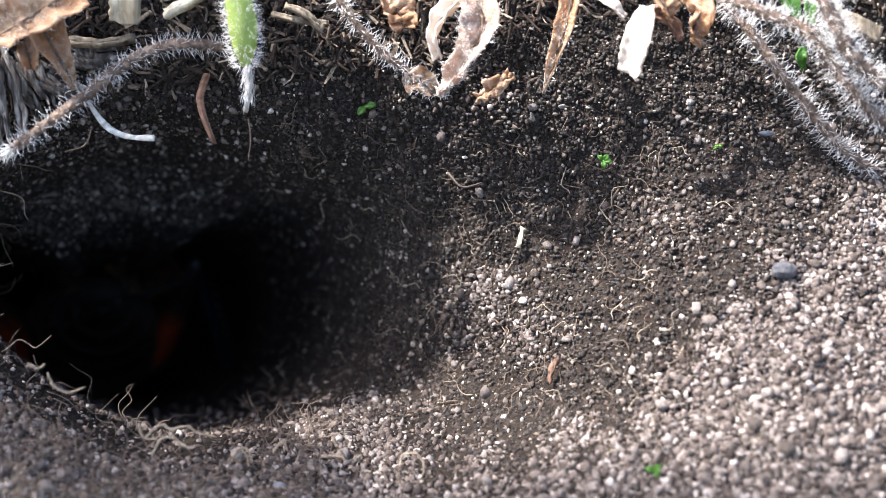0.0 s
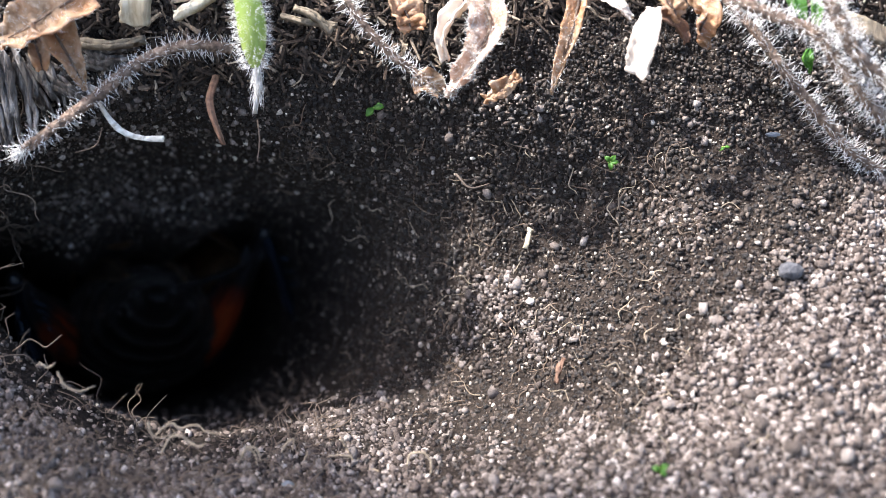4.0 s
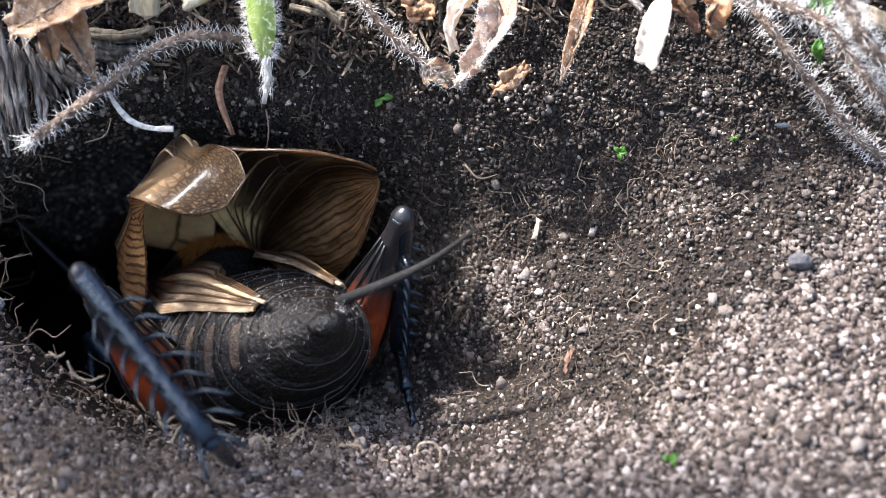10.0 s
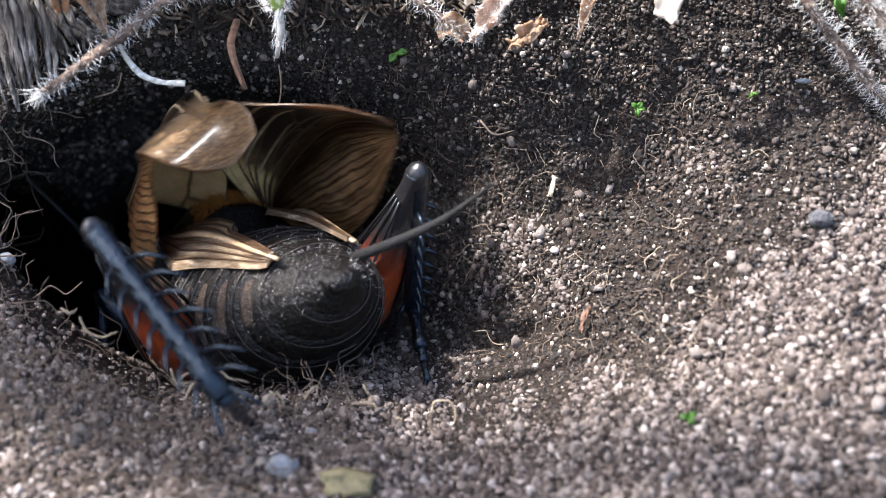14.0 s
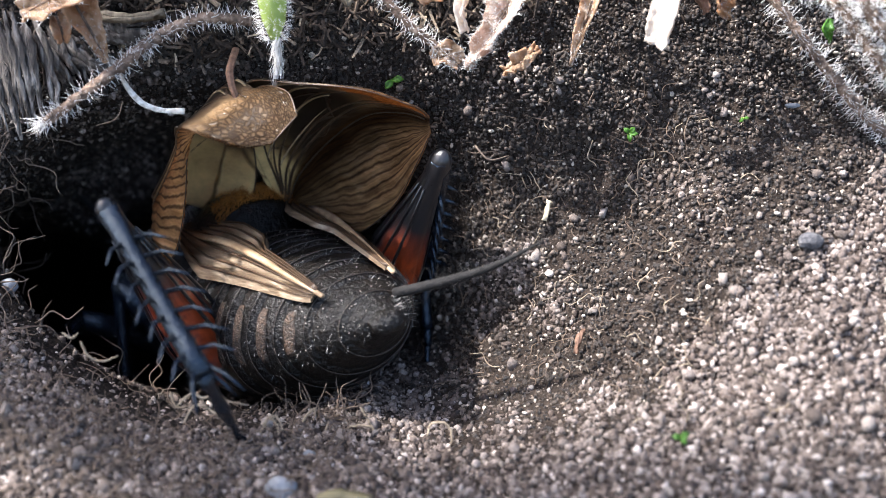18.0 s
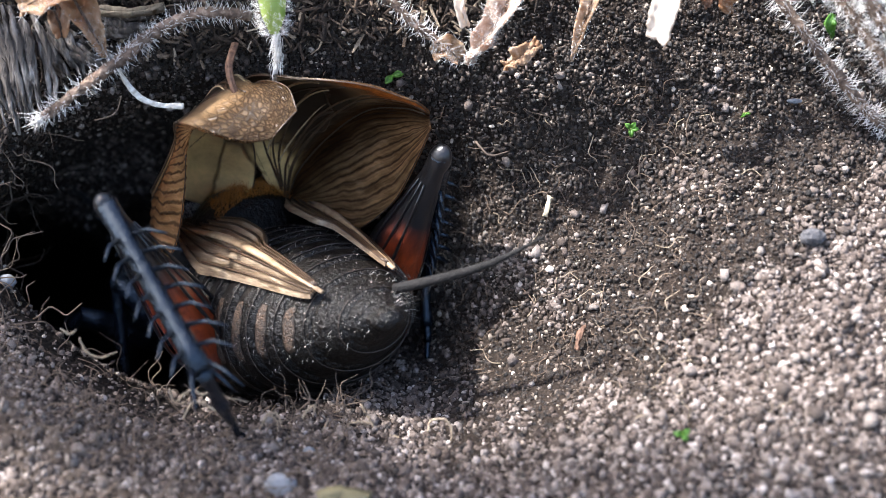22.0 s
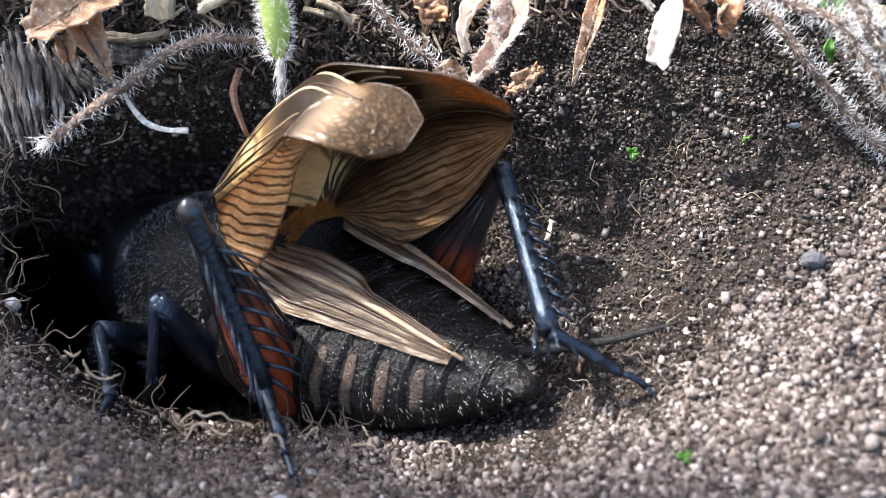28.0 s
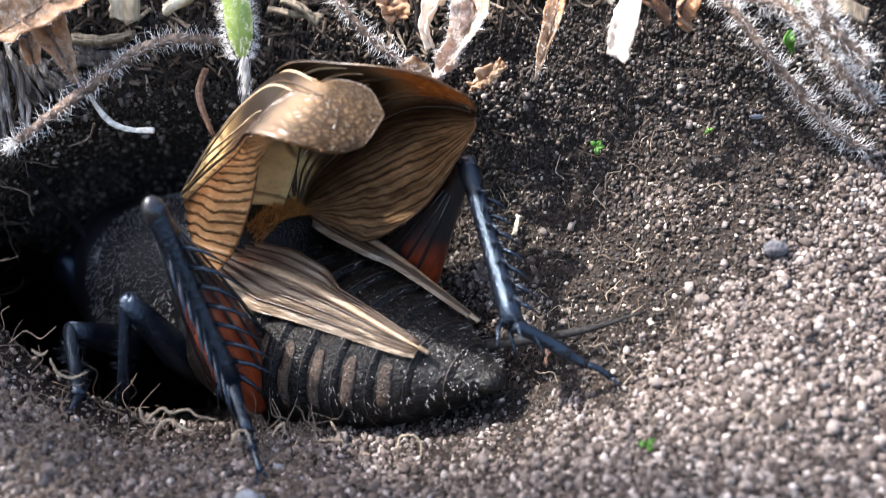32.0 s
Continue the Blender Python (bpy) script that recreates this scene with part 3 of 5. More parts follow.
def build_abdomen():
    ends = np.linspace(0.8, -10.6, 11)
    for i in range(10):
        a, b = ends[i], ends[i + 1] - 0.25
        secs = []
        for k in range(6):
            x = a + (b - a) * k / 5
            r = float(abdomen_radius(np.array(x))) * (0.955, 0.99, 1.005, 1.02, 1.03, 0.965)[k]
            secs.append((x, -4.2 + 0.010 * min(x, 0.0) ** 2, max(r, 0.25), max(r * 0.80, 0.2)))
        part("abdominal_segment", rings(secs, 32), ABDOMEN, cricket)
        x, _, w, h = secs[4]
        g = np.linspace(0, 2 * math.pi, 41)
        part("segment_margin", tube(np.stack([np.full(41, x - 0.05), w * 1.003 * np.cos(g), secs[4][1] + h * 1.003 * np.sin(g)], -1), [0.017, 0.022, 0.015, 0.022, 0.017], 5, 1.0, 0.5), MARGIN, cricket, "thin brown segment edge")
        if 2 <= i <= 7:
            # leathery plates on the flanks, each a low cushion bent round the body
            for side in (1, -1):
                rows, cols = 12, 6
                vs = []
                for p in range(rows):
                    u = p / (rows - 1)
                    for q in range(cols):
                        w = q / (cols - 1)
                        swell = 1.022 + 0.016 * (math.sin(u * math.pi) * math.sin(w * math.pi)) ** 0.5
                        narrow = 0.22 + 0.22 * math.sin(u * math.pi) ** 0.5
                        v = abdomen_skin((a + b) / 2 + 0.12 + (0.5 - w) * narrow + 0.035 * math.sin(u * 9 + i), -0.22 + 0.80 * u, swell)
                        vs.append(v * np.array([1, side, 1]))
                fs = [(p * cols + q, p * cols + q + 1, (p + 1) * cols + q + 1, (p + 1) * cols + q) for p in range(rows - 1) for q in range(cols - 1)]
                thick(part("pleural_plate", (vs, fs), PLEURA, cricket, "tan leathery plate"), 0.06)
    vs, fs = ball(2)
    part("anal_plate", (vs * np.array([0.6, 0.7, 0.45]) + np.array([-10.4, 0, -3.1]), fs), ABDOMEN, cricket)
    roots, ways = [], []
    for _ in range(520):
        x, g = rng.uniform(-10.6, 0), rng.uniform(-0.5, 3.64)
        roots.append(abdomen_skin(x, g))
        ways.append(np.array([-1.0, 0.8 * math.cos(g), 0.8 * math.sin(g)]))
    dust = []
    for _ in range(240):
        x, g = rng.uniform(-10.2, 0.5), rng.uniform(-0.2, 3.34)
        v, f = ball(1)
        dust.append((v * rng.uniform(0.014, 0.040) + abdomen_skin(x, g, 1.03), f))
    part("dust", joined(dust), CRUMB, cricket, "pale specks of soil")
    part("body_down", hairs(roots, ways, 0.32, 0.008), BODY_HAIR, cricket)


def build_cercus():
    line = curve([(-9.6, -0.9, -2.5), (-11.2, -2.1, -2.2), (-12.6, -3.1, -1.8), (-14.1, -4.1, -1.1)], 16)
    c = part("cercus", tube(line, [0.19, 0.17, 0.12, 0.04], 8), VELVET, cricket, "dark tapering tail feeler")
    part("bristles", hairs_round(line, [0.3, 0.1], 190, 0.5, 0.008, 0.6), VELVET, c)
    return c


def build_thorax():
    secs = [(1.6, -3.0, 2.7, 2.3, 0.85), (2.0, -2.9, 3.1, 2.65, 0.8), (4.2, -3.1, 3.35, 2.85, 0.78), (6.4, -3.6, 3.2, 2.8, 0.8), (7.2, -3.9, 2.8, 2.5, 0.85)]
    p = part("pronotum", rings(secs, 28), VELVET, cricket, "velvety black neck shield")
    roots, ways = [], []
    for _ in range(4200):
        x, g = rng.uniform(1.8, 7.1), rng.uniform(-0.7, 3.84)
        roots.append(np.array([x, 3.3 * math.copysign(abs(math.cos(g)) ** 0.8, math.cos(g)), -3.1 - 0.05 * (x - 3) ** 2 + 2.8 * math.copysign(abs(math.sin(g)) ** 0.8, math.sin(g))]))
        ways.append(np.array([-0.6, math.cos(g), math.sin(g)]))
    part("down", hairs(roots, ways, 0.28, 0.008), BODY_HAIR, p)
    part("thorax", rings([(-3.2, -4.6, 2.6, 1.9), (0.5, -4.3, 3.3, 2.6), (4.0, -4.4, 3.0, 2.4), (7.0, -4.0, 2.2, 1.9)], 24), CHITIN, cricket)
    vs, fs = ball(3)
    h = part("head", (vs * np.array([2.4, 3.1, 3.1]) + np.array([8.3, 0, -4.4]), fs), CHITIN, cricket, "glossy round black head")
    for side in (1, -1):
        vs, fs = ball(2)
        part("eye", (vs * np.array([0.75, 0.5, 0.95]) + np.array([9.1, side * 2.8, -3.7]), fs), LEG, h)
        line = curve([(8.83, 1.54, -3.52), (8.43, 2.64, -1.25), (8.17, 3.98, 0.81), (7.68, 6.39, 4.26), (7.17, 8.58, 6.89)] if side > 0 else [(10.2, -1.2, -3.2), (11.4, -3.0, -0.4), (11.8, -6.0, 3.4), (11.5, -10.0, 7.6)], 34)
        part("antenna", tube(line, [0.16, 0.13, 0.11, 0.09], 6, 1.0, 0.3), CHITIN, h, "thin black feeler")
    vs, fs = ball(2)
    mt = part("metanotum", (vs * np.array([1.5, 2.7, 1.9]) + np.array([0.0, -0.1, -1.1]), fs), ABDOMEN, cricket, "dark back plate with an orange downy ridge")
    roots = [np.array([x, y, -1.1 + 1.9 * math.sqrt(max(0.0, 1 - (x / 1.5) ** 2 - ((y + 0.1) / 2.7) ** 2))]) for x, y in zip(rng.uniform(-1.05, -0.45, 1300), rng.uniform(-2.1, 1.5, 1300))]
    part("down", hairs(roots, [np.array([rng.normal(-0.7, 0.3), rng.normal(0, 0.4), 0.7]) for _ in roots], 0.36, 0.011), ORANGE_HAIR, mt)


def build_hindwings():
    for side in (1, -1):
        rows, cols = 30, 15
        vs, fs = [], []
        for i in range(rows):
            s = i / (rows - 1)
            half = (0.35 + 2.7 * min(s / 0.35, 1.0) * (1 - s) ** 0.75) * 0.62 + 0.12
            for j in range(cols):
                w = j / (cols - 1) * 2 - 1
                if w < 0:
                    w *= 1.0 - 0.5 * min(1.0, max(0.0, (s - 0.54) / 0.07))     # the inner half ends in a notch
                pleat = 0.15 * (1 if j % 2 else -1) * (1 - 0.6 * s)
                vs.append((0.8 - 9.3 * s, side * (2.35 - 0.9 * s + half * w * 0.75), -0.45 - 1.5 * s + 0.35 * math.sin(s * 3.1) - 0.6 * half * w * (1 if w > 0 else 0.4) + pleat))
        fs = [(i * cols + j, i * cols + j + 1, (i + 1) * cols + j + 1, (i + 1) * cols + j) for i in range(rows - 1) for j in range(cols - 1)]
        w = part("hindwing", (vs, fs), HINDWING, cricket, "folded tan hindwing pleated like a fan", smooth=False)
        k = w.modifiers.new("thick", "SOLIDIFY")
        k.thickness = 0.05 * MM
        line = curve([(0.8, side * 2.4, -0.5), (-3.6, side * 2.0, -0.65), (-8.9, side * 1.4, -2.0)], 12)
        part("rib", tube(line, [0.16, 0.2, 0.1], 6, 0.6), RIB, w)
        for q in (1, 3, 5, 7, 9, 11, 13):
            line = [np.array(vs[i * cols + q]) + np.array([0, 0, 0.05]) for i in range(rows)]
            part("vein", tube(line, [0.04, 0.055, 0.025], 5), VEIN, w)


# guide lines of the forewings as they stand raised, in mm from their hinges: each from the wing's root to its tip;
# inner edge, crown of the top field, the fold to the side field, the side field's middle, its outer edge
GUIDES = {
    1: ([(-1.89, -3.36, 0.31), (-2.84, -3.41, 2.41), (-4.15, -2.50, 5.22), (-5.74, -2.13, 6.27), (-7.24, -2.31, 6.27), (-8.2, -2.08, 5.62)],
        [(0.79, -1.44, 1.02), (-0.5, -1.89, 3.32), (-3.37, -2.13, 6.04), (-6.22, -1.33, 6.19), (-7.63, -1.29, 5.74), (-8.26, -1.45, 5.2)],
        [(0.17, -0.46, 1.39), (-1.68, -0.26, 2.84), (-3.63, 0.21, 4.2), (-5.03, 0.78, 5.17), (-6.78, 0.5, 5.04), (-7.61, -0.24, 4.75), (-8.12, -1.1, 4.81)],
        [(-0.96, 0.24, 0.21), (-2.57, 0.36, 1.88), (-4.06, 0.5, 3.43), (-5.14, 0.73, 4.66)],
        [(-2.25, 0.49, -0.87), (-3.35, 0.37, 0.44), (-4.41, 0.44, 2.41), (-5.12, 0.59, 4.01)]),
    -1: ([(-1.29, 1.68, 1.29), (-1.51, 2.58, 4.11), (-2.88, 2.83, 6.54), (-5.79, 2.51, 7.07), (-7.72, 1.44, 6.85), (-8.87, 0.23, 6.0)],
         [(-1.48, 1.44, 0.99), (-1.84, 1.7, 3.3), (-3.83, 1.43, 5.8), (-6.16, 1.24, 6.38), (-7.87, 0.58, 6.22), (-8.86, -0.12, 5.67)],
         [(-1.69, 1.23, 0.62), (-2.24, 0.93, 2.23), (-3.76, 0.35, 4.0), (-5.56, -0.1, 5.2), (-7.44, -0.33, 5.51), (-8.78, -0.41, 5.32)],
         [(-1.83, 1.08, 0.45), (-2.95, 0.6, 0.98), (-4.53, 0.06, 2.15), (-6.13, -0.35, 3.53), (-7.59, -0.49, 4.44), (-8.72, -0.42, 4.97)],
         [(-1.97, 0.94, 0.28), (-3.15, 0.86, -0.15), (-4.92, 0.86, -0.08), (-6.92, 0.31, 1.49), (-8.12, -0.14, 3.44), (-8.81, -0.35, 4.74)])}
KNOTS = (0.0, 0.28, 0.55, 0.78, 1.0)
FINE = 201
LINES = {side: [curve(g, FINE) for g in GUIDES[side]] for side in (1, -1)}


def tegmen_point(s, c, side):
    """A place on a forewing: s along it, c across from the inner edge over the fold to the outer edge."""
    def on(k, u):
        return LINES[side][k][int(round(min(max(u, 0.0), 1.0) * (FINE - 1)))]
    p = [on(k, s) for k in range(3)]
    if side > 0:
        # the left wing's side field ends where its tip folds over as a lobe
        half = min(s / 0.5, 1.0)
        taper = min(1.0, max(0.012, 1 - (s - 0.5) / 0.10)) if s > 0.5 else 1.0
        p += [p[2] + (on(k, half) - on(2, 0.5 * half)) * taper for k in (3, 4)]
    else:
        p += [on(k, s) for k in (3, 4)]
    k = max(q for q in range(4) if c >= KNOTS[q])
    u = (c - KNOTS[k]) / (KNOTS[k + 1] - KNOTS[k])
    a = p[k - 1] if k > 0 and k != 2 else 2 * p[k] - p[k + 1]
    d = p[k + 2] if k < 3 and k != 1 else 2 * p[k + 1] - p[k]
    b, e = p[k], p[k + 1]
    return 0.5 * (2 * b + (e - a) * u + (2 * a - 5 * b + 4 * e - d) * u * u + (3 * b - a - 3 * e + d) * u ** 3)


def build_tegmina():
    out = []
    for side in (1, -1):
        rows, cols = 64, 44
        grid = np.array([tegmen_point(i / (rows - 1), j / (cols - 1), side) for i in range(rows) for j in range(cols)])
        q = grid.reshape(rows, cols, 3)
        nrm = np.cross(np.gradient(q, axis=0), np.gradient(q, axis=1))
        nrm /= np.linalg.norm(nrm, axis=2)[..., None] + 1e-9
        J, I = np.meshgrid(np.linspace(0, 1, cols), np.linspace(0, 1, rows))
        # corrugated along its veins, a little uneven elsewhere
        wave = np.where(J > 0.55, 0.035 * np.sin((J * 62 - I * 4) if side < 0 else (I * 150 - J * 96)) * np.clip((J - 0.55) * 8, 0, 1), 0.04 * np.sin(I * 9 + J * 7) * np.sin(J * 11 - I * 5))
        vs = (q + nrm * (wave * np.clip((1 - I) * 6, 0, 1))[..., None]).reshape(-1, 3)
        fs = [(i * cols + j, i * cols + j + 1, (i + 1) * cols + j + 1, (i + 1) * cols + j) for i in range(rows - 1) for j in range(cols - 1)]
        w = part("forewing", (vs, fs), WING_L if side > 0 else WING_R, cricket, "raised amber forewing with dark veins")
        layer = w.data.uv_layers.new(name="field")
        for loop in w.data.loops:
            i, j = divmod(loop.vertex_index, cols)
            layer.data[loop.index].uv = (i / (rows - 1), j / (cols - 1))
        thick(w, 0.05)
        end = 0.5 if side > 0 else 0.97
        for c0, c1, s0, s1, r in ((0.55, 0.55, 0, end, 0.075), (0.49, 0.5, 0, end, 0.05), (0.60, 0.62, 0, end, 0.04), (0.40, 0.12, 0.02, 0.34, 0.06),
                                  (0.42, 0.2, 0.02, 0.5, 0.05), (0.44, 0.3, 0.04, 0.62, 0.05), 
                                  (0.0, 0.0, 0.05, 1.0, 0.035), (0.02, 0.53, 1.0, 1.0, 0.03), (1.0, 1.0, 0.02, end, 0.03)):
            line = [tegmen_point(s0 + (s1 - s0) * q, c0 + (c1 - c0) * q, side) for q in np.linspace(0, 1, 30)]
            part("vein", tube(line, [r, r * 0.6], 6), VEIN, w)
        for c0, c1, s0, s1, r in ((0.08, 0.13, 0.28, 0.54, 0.11), (0.17, 0.24, 0.22, 0.54, 0.12), (0.28, 0.36, 0.14, 0.52, 0.11), (0.40, 0.46, 0.10, 0.46, 0.07)):
            line = [tegmen_point(s0 + (s1 - s0) * q, c0 + (c1 - c0) * q + 0.03 * math.sin(q * 3.1), side) for q in np.linspace(0, 1, 24)]
            part("vein", tube(line, [r * 0.4, r, r * 0.9, r * 0.3], 6, 0.5), CREAM, w, "pale cream vein")
        out.append(w)
    return out


def build_leg(kind, side, thick, long, spines, reach=1.0):
    """Thigh, shin and foot, each along its own +x from its joint; long: the three lengths."""
    a, b, c = long
    if kind == "hind":
        secs = [(-0.3, 0, 0.35, 0.5), (0.4, 0, 0.75, 1.05), (2.2, 0.05, 0.95, 1.42), (4.2, 0.05, 0.85, 1.25), (6.4, 0, 0.55, 0.75), (8.2, 0, 0.36, 0.45), (a - 0.5, 0, 0.36, 0.42), (a - 0.1, 0, 0.40, 0.45), (a + 0.18, 0, 0.34, 0.38), (a + 0.34, 0, 0.24, 0.27), (a + 0.43, 0, 0.12, 0.14), (a + 0.46, 0, 0.03, 0.04)]
        femur_shape = rings(secs, 20)
    else:
        femur_shape = rings([(-0.2, 0, thick * 0.6, thick * 0.7), (a * 0.3, 0, thick, thick * 1.15), (a * 0.8, 0, thick * 0.7, thick * 0.8), (a + 0.1, 0, thick * 0.6, thick * 0.6)], 14)
    f = part(kind + "_femur", femur_shape, FEMUR if kind == "hind" else LEG, cricket, "black thigh with a red underside" if kind == "hind" else "")
    if kind == "hind":
        for z in (-0.55, 0.0, 0.55):
            for y in (1, -1):
                line = curve([(0.6, y * 0.72, z), (2.4, y * 0.98, z * 1.3), (5.0, y * 0.74, z), (8.0, y * 0.4, z * 0.3)], 9)
                part("ridge", tube(line, [0.05, 0.08, 0.04], 5), CHITIN, f)
    r = 0.42 if kind == "hind" else thick * 0.5
    t = part(kind + "_tibia", joined([tube(curve([(-0.1, 0, 0), (b * 0.15, 0, 0.05), (b * 0.6, 0, 0.02), (b, 0, 0)], 10), [r * 0.95, r * 0.85, r * 0.74, r * 0.8, r * 0.92], 10),
                                      (ball(2)[0] * r * np.array([0.9, 0.8, 0.85]), ball(2)[1])]), LEG, cricket, "blue-black glossy shin")
    if spines:
        for k in range(7):
            for y in (1, -1):
                x = b * (0.22 + 0.11 * k)
                d = np.array([0.55, y * 0.62, 0.75])
                p = np.array([x, y * r * 0.55, r * 0.5])
                q = 0.88 + 0.12 * (k % 2)
                part("spine", tube([p, p + d * 0.75 * q * reach, p + (d * 1.45 * q + np.array([0.3, 0, -0.08])) * reach], [0.10, 0.075, 0.02], 6), LEG, t)
        for y, z, q in ((1, 0.2, 1.5), (-1, 0.2, 1.5), (1, -0.25, 1.1), (-1, -0.25, 1.1)):
            p = np.array([b - 0.15, y * r * 0.6, z])
            part("spur", tube([p, p + np.array([0.7, y * 0.35, z]) * q * 0.5, p + np.array([0.9, y * 0.35, z * 0.8]) * q], [0.10, 0.07, 0.02], 6), LEG, t)
    part("bristles", hairs_round(curve([(0.2, 0, 0), (b, 0, 0)], 12), [r, r], 110, 0.35, 0.009, 0.5), LEG, t)
    q = r * 0.62
    foot = joined([tube(curve([(0, 0, 0), (c * 0.28, 0, 0.03), (c * 0.55, 0, 0)], 7), [q * 1.1, q * 0.8, q], 8),
                   tube(curve([(c * 0.53, 0, 0), (c * 0.62, 0, -0.03), (c * 0.72, 0, -0.02)], 4), [q * 0.7, q * 0.6], 7),
                   tube(curve([(c * 0.7, 0, -0.02), (c * 0.84, 0, 0.06), (c * 0.96, 0, 0)], 5), [q * 0.5, q * 0.45, q * 0.5], 7)])
    e = part(kind + "_tarsus", foot, LEG, cricket)
    for y in (1, -1):
        part("claw", tube(curve([(c * 0.94, 0, 0), (c * 1.02, y * 0.2, 0.04), (c * 1.08, y * 0.32, -0.1)], 5), [0.08, 0.05, 0.02], 5), LEG, e)
    return f, t, e


build_abdomen()
cercus = build_cercus()
build_thorax()
build_hindwings()
wing_l, wing_r = build_tegmina()
HIND = (9.2, 6.7, 3.9)
hind_l = build_leg("hind", 1, 1.2, HIND, True)
hind_r = build_leg("hind", -1, 1.2, HIND, True, 0.55)
SHORT = (4.6, 4.2, 2.6)
mid_l, mid_r = build_leg("middle", 1, 0.6, SHORT, False), build_leg("middle", -1, 0.6, SHORT, False)
fore_l, fore_r = build_leg("fore", 1, 0.6, SHORT, False), build_leg("fore", -1, 0.6, SHORT, False)


# ---- litter, stems and shoots on the bank's brow ----
def about(points):
    """The first point as origin, and the line relative to it."""
    p = np.array(points, float)
    return p[0], p - p[0]


def hairy_stem(points, radius, count, length, label, lean_of_hair=0.5, tuft=0):
    o, line = about(points)
    line = curve(line, 48)
    ob = thing("hairy_stem", o, label, "dead stem", "hairy dead stems")
    part("stem", tube(line, [radius * 0.85, radius * 1.1, radius], 9, 0.8, 0.35), STEM, ob)
    part("hairs", hairs_round(line, [radius] * 2, int(count * 0.7), length * 0.9, 0.010, lean_of_hair), HAIR, ob, "stiff white hairs")
    if tuft:
        way = line[0] - line[3]
        part("tuft", hairs([line[0] + rng.normal(0, radius * 0.5, 3) for _ in range(tuft)], [way + rng.normal(0, 0.45, 3) * np.linalg.norm(way) for _ in range(tuft)],
                           length * 1.2, 0.016), HAIR, ob, "white hair tuft")
    return ob


def sheet(points, widths, facing, curl=0.3, wrinkle=0.08, fold=0.0, rows=26, cols=11):
    """A thin leaf or strip along a line; it faces about one way, curls at its edges and wrinkles."""
    line = curve(points, rows)
    t = np.gradient(line, axis=0)
    t /= np.linalg.norm(t, axis=1)[:, None]
    w = np.interp(np.linspace(0, 1, rows), np.linspace(0, 1, len(widths)), widths)
    vs = []
    seed = rng.random() * 50
    for i in range(rows):
        a = np.cross(np.asarray(facing, float), t[i])
        a /= np.linalg.norm(a)
        b = np.cross(t[i], a)
        for j in range(cols):
            g = j / (cols - 1) * 2 - 1
            k = 1 + 0.12 * noise.noise(Vector((i * 0.5, seed, 3 * np.sign(g))))
            up = curl * w[i] * (g * g - 0.3) + fold * w[i] * abs(g) + wrinkle * noise.noise(Vector((g * 1.6 + seed, i * 0.34, seed))) * 3
            vs.append(line[i] + a * g * w[i] * 0.5 * k + b * up)
    fs = [(i * cols + j, i * cols + j + 1, (i + 1) * cols + j + 1, (i + 1) * cols + j) for i in range(rows - 1) for j in range(cols - 1)]
    return np.array(vs), fs


def leaf(name, points, widths, material, label, category, facing=(0, 0.3, 1), curl=0.3, wrinkle=0.08, fold=0.0, mm=0.06, vein=True, fuzz=0, group=""):
    o, line = about(points)
    ob = thing(name, o, label, category, group)
    body = thick(part("blade", sheet(line, widths, facing, curl, wrinkle, fold), material, ob), mm)
    if vein:
        part("midrib", tube(curve(line, 20) + np.array([0, 0, -0.02]), [0.06, 0.05, 0.02], 5), STEM, ob)
    if fuzz:
        v = np.array([q.co[:] for q in body.data.vertices]) / MM
        pick = v[rng.integers(0, len(v), fuzz)]
        part("hairs", hairs(pick, [np.array([rng.normal(0, 0.5), rng.normal(0, 0.5), 1.0]) for _ in range(fuzz)], 0.3, 0.010), HAIR, ob)
    return ob


# hairy stems
hairy_stem([(-13.75, 3.47, 3.20), (-12.70, 4.20, 3.40), (-11.25, 5.32, 3.20), (-10.26, 6.32, 2.60), (-8.85, 7.12, 2.00), (-7.17, 7.25, 1.00)], 0.19, 620, 0.5,
           "grey-brown dead stem with stiff white hairs over the burrow", tuft=60)
hairy_stem([(-3.09, 8.79, 2.20), (-2.38, 7.82, 2.00), (-1.56, 6.95, 1.60), (-0.68, 6.34, 1.20), (0.22, 5.65, 0.70)], 0.15, 420, 0.5,
           "thin brown dead stem bristling with white hairs")
hairy_stem([(9.75, 8.79, 2.50), (10.83, 7.48, 2.80), (12.03, 5.98, 2.60), (13.31, 4.58, 2.20), (14.42, 3.51, 1.80), (15.61, 2.78, 1.50)], 0.19, 900, 0.55,
           "arching brown dead stem with long pale hairs")
hairy_stem([(9.77, 8.38, 4.00), (11.17, 7.67, 4.30), (12.43, 7.10, 4.40), (13.23, 6.12, 4.20), (14.04, 5.13, 4.00), (15.12, 4.24, 3.60)], 0.23, 900, 0.58,
           "thick greyish dead stem with dense white hairs")
hairy_stem([(12.45, 8.30, 5.20), (12.99, 7.22, 5.20), (13.60, 6.26, 5.00), (14.74, 5.32, 4.60)], 0.26, 650, 0.55, "pale hairy dead stem on the brow")

